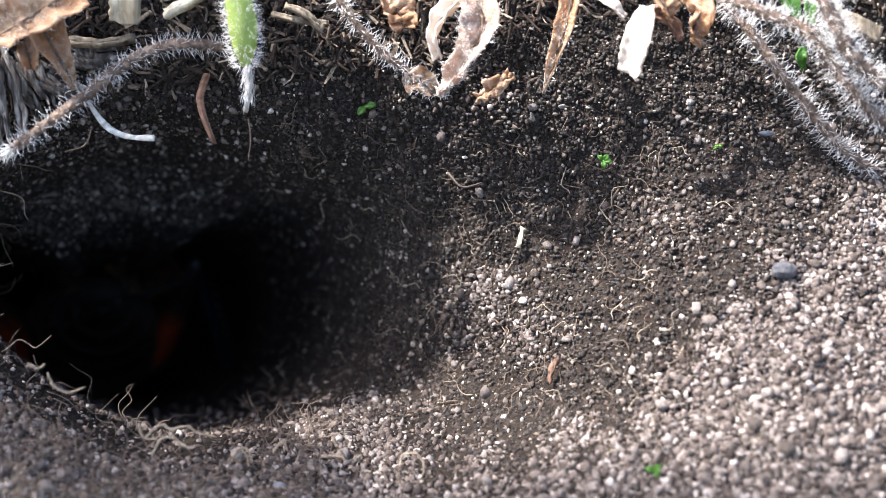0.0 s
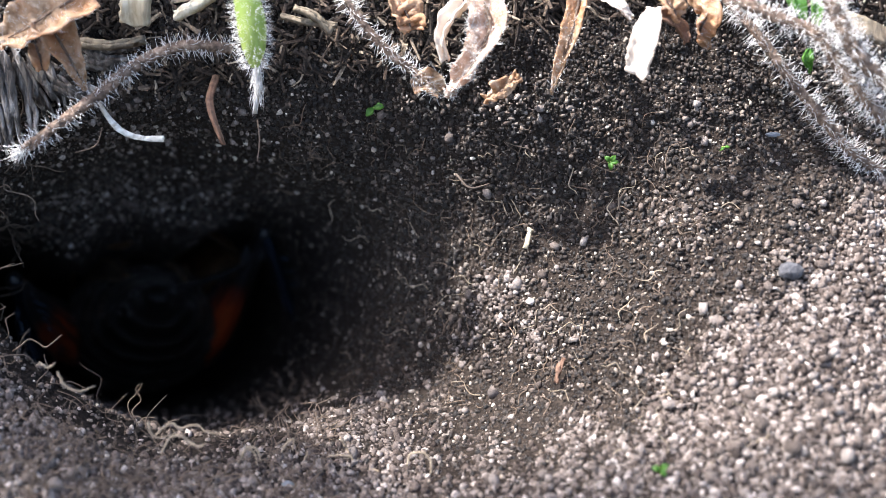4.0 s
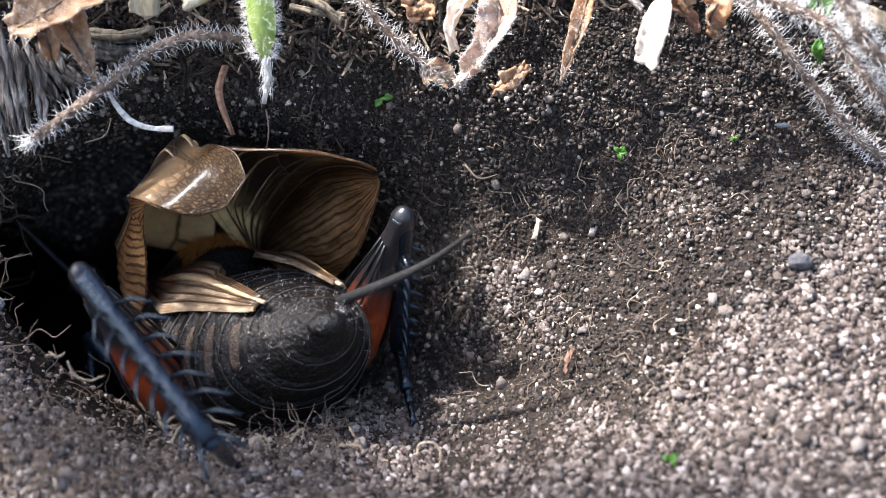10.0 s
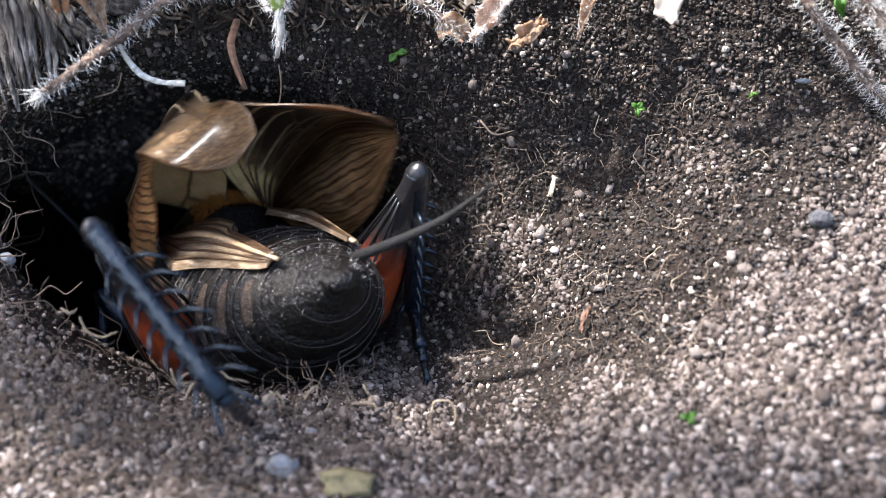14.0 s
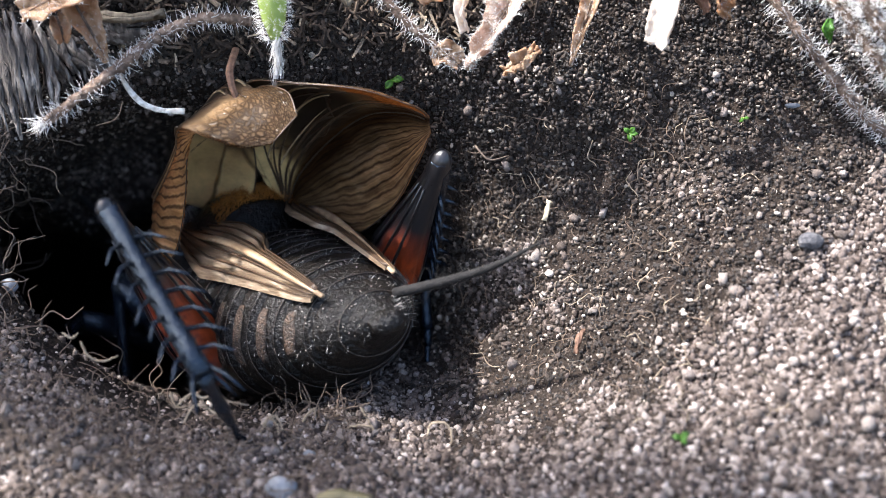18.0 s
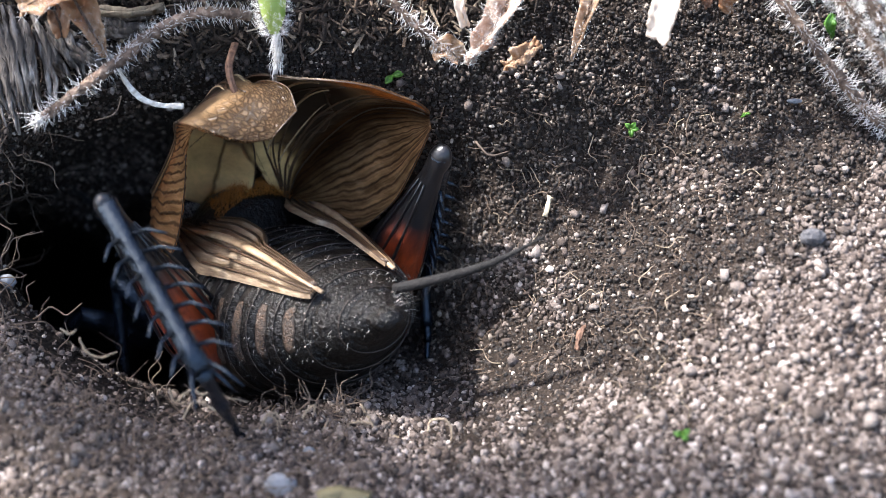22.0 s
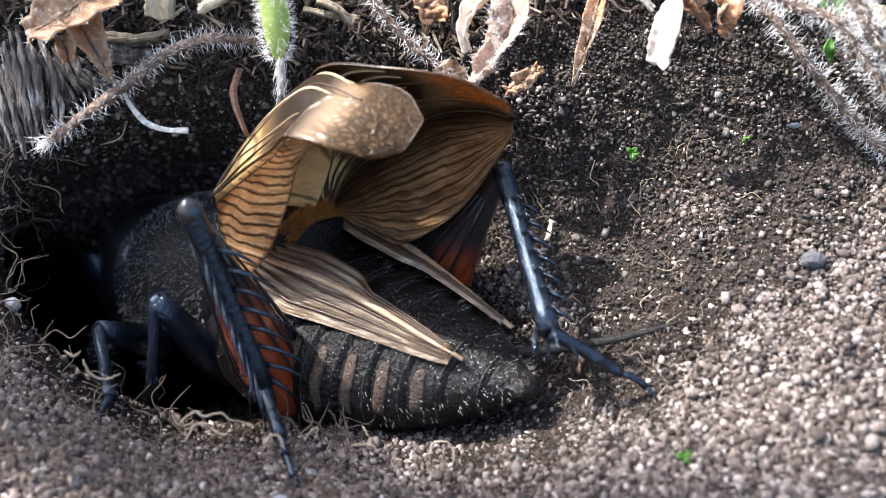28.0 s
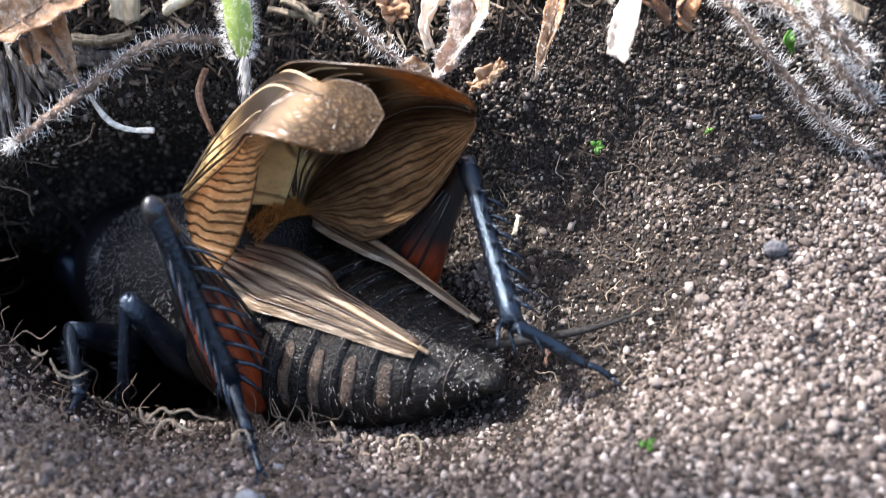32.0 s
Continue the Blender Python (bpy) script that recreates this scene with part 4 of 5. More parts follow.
# green bud on its withered stalk
o, line = about([(-6.34, 8.83, 3.60), (-6.14, 7.94, 3.40), (-6.06, 7.03, 3.20), (-6.05, 6.26, 3.00)])
bud = thing("green_bud", o, "fresh green downy bud on a withered white tip", "plant bud")
part("bud", tube(curve(line, 20), [0.38, 0.48, 0.50, 0.40, 0.14], 14, 0.8), GREEN, bud)
part("down", hairs_round(curve(line, 30), [0.45, 0.58, 0.55, 0.3], 800, 0.30, 0.005, 0.5), HAIR, bud)
o2, tip = about([(-6.01, 6.30, 3.00), (-6.04, 5.84, 2.20), (-6.30, 4.94, 1.30)])
tip = tip + (o2 - o)
w = part("withered_tip", tube(curve(tip, 12), [0.10, 0.14, 0.08], 7), WHITE_STRAW, bud, "withered white tip")
c = curve(tip, 16)
part("hairs", hairs([c[int(rng.integers(0, 13))] + rng.normal(0, 0.08, 3) for _ in range(130)], [np.array([-0.15, -1, 0]) + rng.normal(0, 0.16, 3) for _ in range(130)], 0.5, 0.014), HAIR, w)

# dead leaves
leaf("dead_leaf", [(-11.42, 8.74, 3.60), (-12.58, 8.01, 3.80), (-13.54, 7.48, 3.60), (-14.51, 7.10, 3.20)], [1.9, 2.1, 1.7, 0.7], DRY_LEAF, "crumpled tan dead leaf with orange edges", "dead leaf", (0.2, 0.4, 1), 0.35, 0.10, fuzz=260)
leaf("dead_leaf", [(-12.89, 7.84, 3.40), (-12.45, 7.01, 3.30), (-12.05, 6.27, 3.20), (-11.73, 5.50, 3.00)], [1.5, 1.2, 0.7, 0.2], DRY_LEAF, "tapering brown leaf end hanging over the burrow", "dead leaf", (0.3, 0.3, 1), 0.5, 0.08, fuzz=120)
leaf("leaf_curl", [(-13.37, 7.03, 3.20), (-13.09, 6.56, 3.50), (-13.08, 6.14, 3.30)], [0.35, 0.7, 0.3], DRY_LEAF, "small orange-brown curled leaf scrap", "leaf scrap", (0.2, 0.3, 1), 0.7, 0.05)
leaf("dead_leaf", [(1.48, 8.77, 3.00), (1.86, 7.78, 3.20), (1.59, 6.93, 3.20), (1.04, 6.07, 2.60), (0.43, 5.49, 1.60)], [1.0, 1.35, 1.2, 0.7, 0.2], PINK_LEAF, "pale pinkish curled dead leaf with a downy edge", "dead leaf", (-0.3, 0.5, 1), 0.45, 0.14, fuzz=1300)
leaf("leaf_curl", [(1.04, 8.51, 2.60), (0.54, 7.90, 2.80), (0.27, 7.28, 2.60), (0.43, 6.66, 2.20)], [0.5, 0.55, 0.45, 0.3], PALE_LEAF, "twisted whitish leaf strip", "leaf scrap", (-0.6, 0.3, 1), 0.9, 0.07)
leaf("leaf_curl", [(-0.72, 5.81, 1.00), (-0.24, 5.98, 1.20), (0.16, 5.65, 1.00)], [0.5, 0.9, 0.5], DRY_LEAF, "orange-brown downy leaf nub", "leaf scrap", (0, 0.3, 1), 0.5, 0.1, fuzz=160)
leaf("leaf_curl", [(1.76, 5.39, 0.80), (2.31, 5.70, 1.10), (2.96, 6.26, 0.90)], [0.4, 0.75, 0.4], DRY_LEAF, "crumbling pinkish leaf fragment on the soil", "leaf scrap", (0.1, 0.6, 1), 0.3, 0.12)
leaf("dead_leaf", [(4.98, 8.90, 2.40), (4.71, 7.74, 2.40), (4.41, 6.75, 2.00), (4.08, 5.57, 1.30)], [0.75, 0.7, 0.5, 0.10], DRY_LEAF, "pointed tan dead blade hanging down", "dead leaf", (-0.4, 0.2, 1), 0.4, 0.05, fuzz=160)
leaf("dead_leaf", [(7.21, 8.04, 4.00), (6.95, 7.32, 4.20), (6.81, 6.63, 3.90), (6.67, 5.94, 3.40)], [0.5, 0.95, 1.0, 0.85], PALE_LEAF, "sunlit bleached leaf flap folded over", "dead leaf", (-0.5, 0.2, 1), 0.12, 0.04, vein=False)
leaf("dead_leaf", [(7.09, 7.84, 3.90), (7.71, 7.78, 3.60), (8.22, 7.48, 3.20), (8.41, 7.06, 3.00)], [0.3, 0.6, 0.55, 0.2], BROWN, "rusty brown folded leaf edge", "dead leaf", (0.5, 0.3, 1), 0.4, 0.05, vein=False)
leaf("leaf_curl", [(5.63, 8.58, 3.00), (6.14, 8.28, 3.20), (6.59, 7.86, 3.00)], [0.3, 0.5, 0.3], PALE_LEAF, "bleached strap-like leaf strip", "leaf scrap", (0.2, 0.5, 1), 0.3, 0.03)
leaf("leaf_curl", [(7.41, 8.43, 4.20), (7.78, 8.00, 4.20), (7.95, 7.71, 4.00)], [0.8, 0.9, 0.6], DRY_LEAF, "orange-brown leaf scrap on the brow", "leaf scrap", (0.1, 0.6, 1), 0.4, 0.05)
leaf("leaf_curl", [(8.54, 8.50, 3.20), (8.97, 7.93, 3.60), (8.84, 7.39, 3.30), (9.12, 6.96, 2.90)], [0.4, 0.75, 0.6, 0.3], DRY_LEAF, "shrivelled brown leaf curl", "leaf scrap", (0.4, 0.2, 1), 0.8, 0.10, fuzz=90)
leaf("leaf_curl", [(-1.35, 8.83, 2.00), (-0.95, 8.17, 2.20), (-0.82, 7.66, 2.00)], [0.9, 1.2, 0.7], DRY_LEAF, "brown wrinkled leaf scrap among the litter", "leaf scrap", (0.1, 0.5, 1), 0.35, 0.14)

# an unseen herb, added so its broad leaves shade the burrow mouth and lip
def herb(foot, leaves):
    """Stalks from one foot to each leaf's base. leaves: base, tip, width, in the bank's mm."""
    ob = thing("unseen_shading_herb", foot, "unseen green herb added to shade the burrow mouth and slope", "herb")
    for a, b, wide in leaves:
        mid = (a + b) / 2 + np.array([0, 0, 1.0])
        part("stalk", tube(curve([(0, 0, 0), (a - foot) * 0.5 + np.array([0, 6.0, 6.0]), a - foot], 14), [0.7, 0.5, 0.4], 7), GREEN, ob)
        thick(part("leaf", sheet([a - foot, mid - foot, b - foot], [wide * 0.45, wide * 0.95, wide, wide * 0.9, wide * 0.3], SUNWARD, 0.12, 0.25, rows=18, cols=9), GREEN, ob), 0.2)


SUNWARD = np.array((-0.536, 0.741, 0.404))                  # the sun's way in the bank's frame
AWAY, ALONG = np.array((0.601, 0.0, 0.799)), np.array((-0.592, -0.671, 0.446))   # across it
leaves = []
# each leaf is set sunward of the ground or wings it has to darken
for a, b, da, db, half, reach, wide in ((-6.8, -1.1, 0.05, 1.0, 5.0, 52.0, 8.2), (10.4, 3.9, 1.0, -0.55, 6.8, 210.0, 3.6), (-3.5, 12.4, 1.0, -0.12, 7.5, 140.0, 5.5), (4.2, 9.2, 1.0, -0.6, 4.6, 130.0, 5.0), (-1.2, 8.5, 1.0, -0.1, 3.4, 58.0, 2.8), (-11.2, 6.5, 0.1, 1.0, 5.0, 62.0, 5.0)):
    c = AWAY * a + ALONG * b + SUNWARD * reach
    d = (AWAY * da + ALONG * db) / math.hypot(da, db) * half
    leaves.append((c - d, c + d, wide))
herb(np.array((-34.0, 24.0, 0.5)), leaves)

# straws, chips and roots
def strip(name, points, widths, material, label, category, mm=0.3, facing=(0, 0.3, 1), curl=0.12):
    o, line = about(points)
    ob = new(name, mesh(name, sheet(line, widths, facing, curl, 0.02, rows=16, cols=7), material))
    ob.matrix_world = BANK @ Matrix.Translation(Vector(o) * MM)
    tagged(ob, label, category)
    return thick(ob, mm)


strip("straw", [(-10.35, 9.17, 1.60), (-10.35, 8.56, 1.70), (-10.42, 7.99, 1.50)], [1.1, 1.1, 1.1], STRAW, "short flat piece of pale straw", "straw")
strip("straw", [(-7.64, 8.87, 2.00), (-8.27, 8.48, 2.00), (-8.89, 8.17, 1.80)], [0.45, 0.5, 0.35], STRAW, "broken split straw with pale ends", "straw")
strip("straw", [(-12.46, 7.37, 1.00), (-11.33, 7.31, 1.10), (-10.16, 7.49, 1.00)], [0.35, 0.4, 0.3], DULL_STRAW, "dull straw lying in the litter", "straw", 0.2)
strip("straw", [(-5.43, 8.36, 1.00), (-4.46, 8.11, 1.10), (-3.43, 8.01, 1.00)], [0.25, 0.28, 0.2], DULL_STRAW, "thin dull straw lying in the litter", "straw", 0.15)
strip("straw", [(-4.92, 8.56, 1.40), (-4.23, 8.29, 1.40), (-3.66, 7.77, 1.20)], [0.3, 0.35, 0.3], DULL_STRAW, "grey-brown splinter of straw in litter", "straw", 0.2)
strip("straw", [(13.73, 8.03, 2.40), (14.50, 7.71, 2.40), (15.41, 7.34, 2.30)], [0.7, 0.8, 0.7], DULL_STRAW, "flat brown straw under the stems", "straw", 0.2)
o, line = about([(-11.34, 5.25, 3.00), (-11.13, 4.71, 2.60), (-10.69, 4.20, 2.30), (-10.07, 3.98, 2.20), (-9.28, 3.94, 2.20)])
solid("white_straw", o, tube(curve(line, 22), [0.04, 0.08, 0.12, 0.10, 0.09, 0.12], 8, 0.45, 0.2), WHITE_STRAW, "curved white straw under the hairy stem", "straw")
o, line = about([(-7.78, 6.31, 0.60), (-7.83, 5.43, 1.60), (-7.66, 4.71, 1.90), (-7.31, 3.78, 1.80)])
root = thing("brown_root", o, "short reddish-brown root hanging in the burrow mouth", "root")
for k in range(4):
    part("strand", tube(curve(line + np.array([0.06 * math.cos(k * 1.6), 0, 0.06 * math.sin(k * 1.6)]), 16), [0.07, 0.085, 0.07, 0.03], 6, 1.0, 0.3), BROWN, root)
for pts, r in (([(-6.36, 4.78, 0.40), (-6.26, 4.06, 0.50), (-6.36, 3.30, 0.40)], 0.03), ([(-12.66, 3.57, 1.00), (-11.90, 3.80, 1.20), (-11.64, 4.38, 1.30)], 0.03),
               ([(0.73, 2.86, 0.30), (1.23, 2.34, 0.50), (1.94, 2.49, 0.40)], 0.045), ([(6.82, 2.25, 0.30), (6.54, 1.84, 0.50), (6.64, 1.40, 0.40)], 0.04)):
    o, line = about(pts)
    solid("rootlet", o, tube(curve(line, 12), [r, r * 1.1, r * 0.6], 6, 1.0, 0.2), FIBRE, "thin bent brown rootlet", "root", "rootlets")

# weathered wood at the burrow's side
def wood_chip(points, width, deep):
    """A splintered chip: narrow fibres of uneven length side by side."""
    o, line = about(points)
    ob = thing("wood_chip", o, "weathered grey splintered wood chip beside the burrow", "wood chip", "weathered wood chips")
    way = line[-1] / np.linalg.norm(line[-1])
    side = np.cross(way, (0, 0, 1.0))
    side /= np.linalg.norm(side)
    count = max(8, int(width / 0.13))
    for k in range(count):
        g = (k + 0.5) / count - 0.5
        a, b = rng.uniform(-0.25, 0.1), rng.uniform(0.8, 1.15)
        run = curve(line, 9)
        run = run * (b - a) + line[-1] * a + side * g * width + np.array([0, 0, rng.normal(0, 0.08) - 0.5 * deep * abs(g)])
        run = run + rng.normal(0, 0.03, run.shape) + np.linspace(0, 1, len(run))[:, None] * rng.normal(0, 0.12, 3)
        part("splinter", tube(run, [0.06, 0.13, 0.12, 0.04], 6, 1.5, 0.6), WOOD, ob)


wood_chip([(-15.04, 6.74, 2.40), (-14.57, 5.41, 2.50), (-14.41, 3.82, 2.00)], 1.5, 0.8)
wood_chip([(-16.16, 6.26, 2.00), (-15.60, 4.97, 2.20), (-15.23, 3.44, 1.90)], 1.3, 0.8)
wood_chip([(-14.45, 6.82, 0.90), (-13.82, 5.84, 0.80), (-13.34, 4.96, 0.60)], 1.2, 0.4)
wood_chip([(-12.74, 7.36, 0.70), (-11.61, 6.88, 0.80), (-10.49, 7.02, 0.70)], 0.8, 0.4)
wood_chip([(-13.78, 6.47, 0.60), (-12.98, 5.86, 0.60), (-12.02, 5.53, 0.40)], 0.7, 0.4)

# green sprouts and blades
for pts, w in (([(12.07, 9.16, 3.00), (12.20, 8.35, 3.20), (12.45, 7.56, 3.00)], [0.45, 0.5, 0.2]), ([(12.91, 9.16, 3.00), (12.80, 8.35, 3.20), (12.79, 7.48, 3.00)], [0.4, 0.5, 0.25]),
               ([(11.84, 9.05, 2.60), (12.01, 8.53, 2.80), (12.30, 8.09, 2.60)], [0.3, 0.35, 0.1]), ([(13.01, 7.07, 1.80), (12.83, 6.69, 2.00), (13.03, 6.32, 1.60)], [0.2, 0.45, 0.2])):
    leaf("grass_shoot", pts, w, GRASS, "bright green grass shoot on the brow", "grass", (0, 0.2, 1), 0.25, 0.02, vein=False, group="green blades")


def sprout(at, leaves, size, label):
    ob = thing("sprout", at, label, "seedling", "tiny green sprouts")
    for k in range(leaves):
        g = k * 2.4 + at[0]
        d = np.array([math.cos(g), math.sin(g), 0.25]) * size
        thick(part("leaflet", sheet([d * 0.05, d * 0.6 + np.array([0, 0, 0.1]), d * 1.1], [size * 0.3, size * 0.9, size * 0.2], (0.1, 0.2, 1), 0.25, 0.01, rows=8, cols=5), GRASS, ob), 0.05)
    part("stalk", tube([(0, 0, -0.3), (0, 0, 0), (0.02, 0, 0.1)], [0.05, 0.05, 0.03], 5), GREEN, ob)


sprout((6.24, 3.26, 0.41), 4, 0.25, "tiny bright green sprout on dark soil")
sprout((-2.26, 5.32, -0.63), 2, 0.36, "small green leaflet lying on the soil")
sprout((-4.12, 4.51, -1.94), 2, 0.22, "tiny green leaf speck")
sprout((6.85, -6.55, 6.76), 3, 0.24, "tiny yellow-green sprout among pale crumbs")
sprout((10.17, 3.74, 1.01), 2, 0.16, "tiny dull green sprout")


def pebble(at, size, material, label, squash=(1, 0.8, 0.7), name="pebble"):
    v, f = ball(3)
    k = np.array([1 + 0.22 * noise.noise(Vector(q) * 1.7 + Vector(at)) + 0.07 * noise.noise(Vector(q) * 5) for q in v])
    return solid(name, at, (v * k[:, None] * np.array(squash) * size, f), material, label, "pebble")


pebble((-16.00, -2.14, 0.59), 0.36, STONE, "small white pebble at the burrow's edge")
pebble((-5.42, -8.20, 6.55), 0.50, STONE, "pale bluish pebble among the crumbs")
pebble((11.74, -0.58, 3.76), 0.38, CLOD, "dark grey lump of soil", (1.1, 0.75, 0.8), "soil_clod")
pebble((-4.76, -7.44, 4.70), 0.2, STONE, "small white pebble on the rim")
pebble((8.46, 4.67, 0.44), 0.24, CRUMB, "pale pinkish pebble in dark soil")
pebble((11.88, 4.17, 1.13), 0.22, STONE, "small bluish white flake", (1.2, 0.4, 0.5))
o, line = about([(-4.07, -8.60, 7.12), (-3.48, -8.53, 7.16), (-2.61, -8.63, 7.22)])
strip("straw", [tuple(o + q) for q in line], [0.9, 1.0, 0.8], YELLOW_CHIP, "yellowish straw chip lying before the rim", "straw", 0.5)
strip("straw", [(3.30, 0.19, -0.75), (3.40, 0.61, -0.63), (3.50, 0.90, -0.63)], [0.16, 0.2, 0.12], STRAW, "tiny tan wood splinter on the soil", "straw", 0.1)
strip("straw", [(4.45, -3.62, 1.88), (4.26, -4.02, 1.96), (4.12, -4.46, 2.01)], [0.18, 0.2, 0.12], BROWN, "tiny brown splinter on the soil", "straw", 0.1)


# curly roots on the rim
def curl(at, way, length, wave, radius):
    """A curly rootlet lying on the soil, as a line."""
    d = np.asarray(way, float) / np.linalg.norm(way)
    p, pts = np.zeros(3), [np.zeros(3)]
    side = np.array([-d[1], d[0], 0.0])
    g = rng.random() * 6.28
    for k in range(6):
        g += rng.normal(0.9, 0.7) * wave
        p = p + (d + side * math.sin(g) * 0.9 + np.array([0, 0, 0.25 * math.cos(g)])) * length / 6
        pts.append(p.copy())
    return tube(curve(pts, 14), [radius, radius, radius * 0.5], 5)


for run in ([(-9.04, -5.85, 4.90), (-8.72, -5.55, 4.90), (-8.40, -5.42, 4.90), (-8.18, -5.57, 4.90), (-7.64, -5.46, 4.90), (-7.32, -5.68, 4.90), (-6.71, -5.82, 4.90)],
            [(-8.74, -6.38, 5.00), (-8.52, -5.89, 5.00), (-8.16, -5.80, 5.00), (-7.89, -5.98, 5.00), (-7.53, -6.13, 5.00), (-7.35, -6.02, 5.00)],
            [(-9.21, -5.37, 4.90), (-9.12, -5.64, 4.90), (-8.99, -5.85, 4.90), (-8.54, -5.78, 4.90)],
            [(-3.67, -6.82, 3.10), (-3.30, -6.75, 3.10), (-2.83, -6.81, 3.10), (-2.73, -7.16, 3.10), (-3.11, -7.45, 3.10), (-3.68, -7.48, 3.10)],
            [(-2.53, -7.17, 3.40), (-1.97, -7.21, 3.40), (-1.59, -7.49, 3.40), (-1.22, -7.62, 3.40)],
            [(-0.93, -7.00, 3.80), (-0.84, -6.63, 3.80), (-0.37, -6.55, 3.80), (-0.15, -6.87, 3.80), (-0.19, -7.33, 3.80), (-0.47, -7.52, 3.80)],
            [(-3.21, -6.14, 3.00), (-3.02, -6.48, 3.00), (-2.79, -6.86, 3.00)],
            [(-6.41, -6.78, 4.30), (-6.13, -6.36, 4.30), (-5.86, -6.51, 4.30), (-5.82, -6.84, 4.30)],
            [(-4.30, -7.43, 3.40), (-4.36, -6.93, 3.40), (-4.25, -6.55, 3.40)],
            [(-6.19, -6.44, 5.00), (-6.01, -6.17, 5.00), (-5.74, -6.21, 5.00), (-5.56, -6.62, 5.00)],
            [(-5.06, -6.52, 4.00), (-4.91, -6.25, 4.00), (-4.65, -6.06, 4.00), (-4.69, -6.43, 4.00)],
            [(-12.76, -3.49, 4.60), (-12.49, -3.64, 4.60), (-12.26, -3.49, 4.60)],
            [(-12.12, -3.75, 4.80), (-11.89, -4.20, 4.80), (-11.44, -4.38, 4.80), (-10.90, -4.20, 4.80)]):
    o, line = about(run)
    line = curve(line, 26)
    solid("curly_root", o, tube(line + rng.normal(0, 0.012, line.shape), [0.035, 0.05, 0.045, 0.04, 0.02], 7, 1.0, 0.25), ROOT, "pale curly rootlet on the burrow's rim", "root", "curly rootlets on the rim")


def fibre_mass(name, count, box, length, radius, material, label, thin=0.5):
    pieces = []
    while len(pieces) < count:
        x, v = rng.uniform(box[0], box[1]), rng.uniform(box[2], box[3])
        if float(burrow(np.array(x), np.array(v))) > thin:
            continue
        p, k = spot(x, v)
        a, f = curl(p, (rng.normal(), rng.normal(), 0), length * rng.uniform(0.4, 1.3), 1.1, radius * rng.uniform(0.6, 1.3))
        pieces.append((a + p + k * 0.12, f))
    return solid(name, (0, 0, 0), joined(pieces), material, label, "rootlets", kind="stuff")


def rootlets(count, box):
    """Single fine rootlets on the soil: a few curls, each laid many times."""
    kinds = []
    for _ in range(24):
        kinds.append(mesh("rootlet", curl((0, 0, 0), (1, 0, 0), 1.15 * rng.uniform(0.4, 1.4), 1.1, 0.014 * rng.uniform(0.6, 1.5)), FIBRE))
    made = 0
    while made < count:
        x, v = rng.uniform(box[0], box[1]), rng.uniform(box[2], box[3])
        if float(burrow(np.array(x), np.array(v))) > 0.5:
            continue
        p, k = spot(x, v)
        ob = new("rootlet", kinds[made % 24])
        ob.parent = ground
        turn = Vector(k).to_track_quat("Z", "Y").to_matrix().to_4x4() @ Matrix.Rotation(rng.random() * 6.28, 4, "Z")
        ob.matrix_basis = BANK @ Matrix.Translation(Vector(p + k * 0.12) * MM) @ turn
        made += 1


rootlets(290, (-5.5, 9.0, -6.0, 5.0))
fibre_mass("rim_fibres", 950, (-18.0, -3.5, -9.0, -4.5), 1.3, 0.022, FIBRE, "matted brown rootlets on the burrow's lip", 0.25)
fibre_mass("side_fibres", 220, (-19.0, -14.5, -5.0, 4.5), 1.6, 0.03, FIBRE, "fine roots on the burrow's side", 0.4)
fibre_mass("pale_fibres", 80, (-4.0, 10.0, -6.5, 4.0), 1.0, 0.018, PALE_FIBRE, "pale rootlets on the soil")


def litter_mass(count):
    """Dark scraps of straw, bark and stalk on the brow."""
    pieces = []
    for _ in range(count):
        x = rng.uniform(-17.5, 17.5)
        v = float(np.interp(x, [-12, 0, 3, 6, 17], [5.6, 6.6, 7.6, 8.3, 8.3])) + 3.6 * rng.random() ** 0.8
        p, k = spot(x, v)
        g = rng.random() * 6.28
        d = np.array([math.cos(g), math.sin(g), rng.normal(0, 0.2)]) * rng.uniform(0.2, 1.05) ** 1.7
        a, f = tube(np.array([-d * 0.5, d * 0.1 + rng.normal(0, 0.06, 3), d * 0.5]), [rng.uniform(0.02, 0.10), rng.uniform(0.02, 0.07)], 5, rng.uniform(0.25, 0.8), 0.6)
        pieces.append((a + p + np.array([0, 0, rng.uniform(0.05, 0.5)]), f))
    return solid("plant_litter", (0, 0, 0), joined(pieces), LITTER, "brown scraps of straw and bark on the brow", "plant litter", kind="stuff", smooth=False)


LITTER = crumbs_look("litter_scraps", [(0.0, (0.012, 0.009, 0.007)), (0.6, (0.055, 0.039, 0.028)), (0.88, (0.16, 0.12, 0.088)), (1.0, (0.42, 0.35, 0.26))], "island")
litter_mass(3000)

# the coarser crumbs, each lying on the soil by itself
def crumb_meshes():
    out = []
    for k in range(5):
        v, f = ball(1)
        out.append(mesh("soil_crumb", (v * (1 + 0.25 * rng.standard_normal((len(v), 1))) * np.array([1, 0.85, 0.75]), f), CRUMB))
    return out


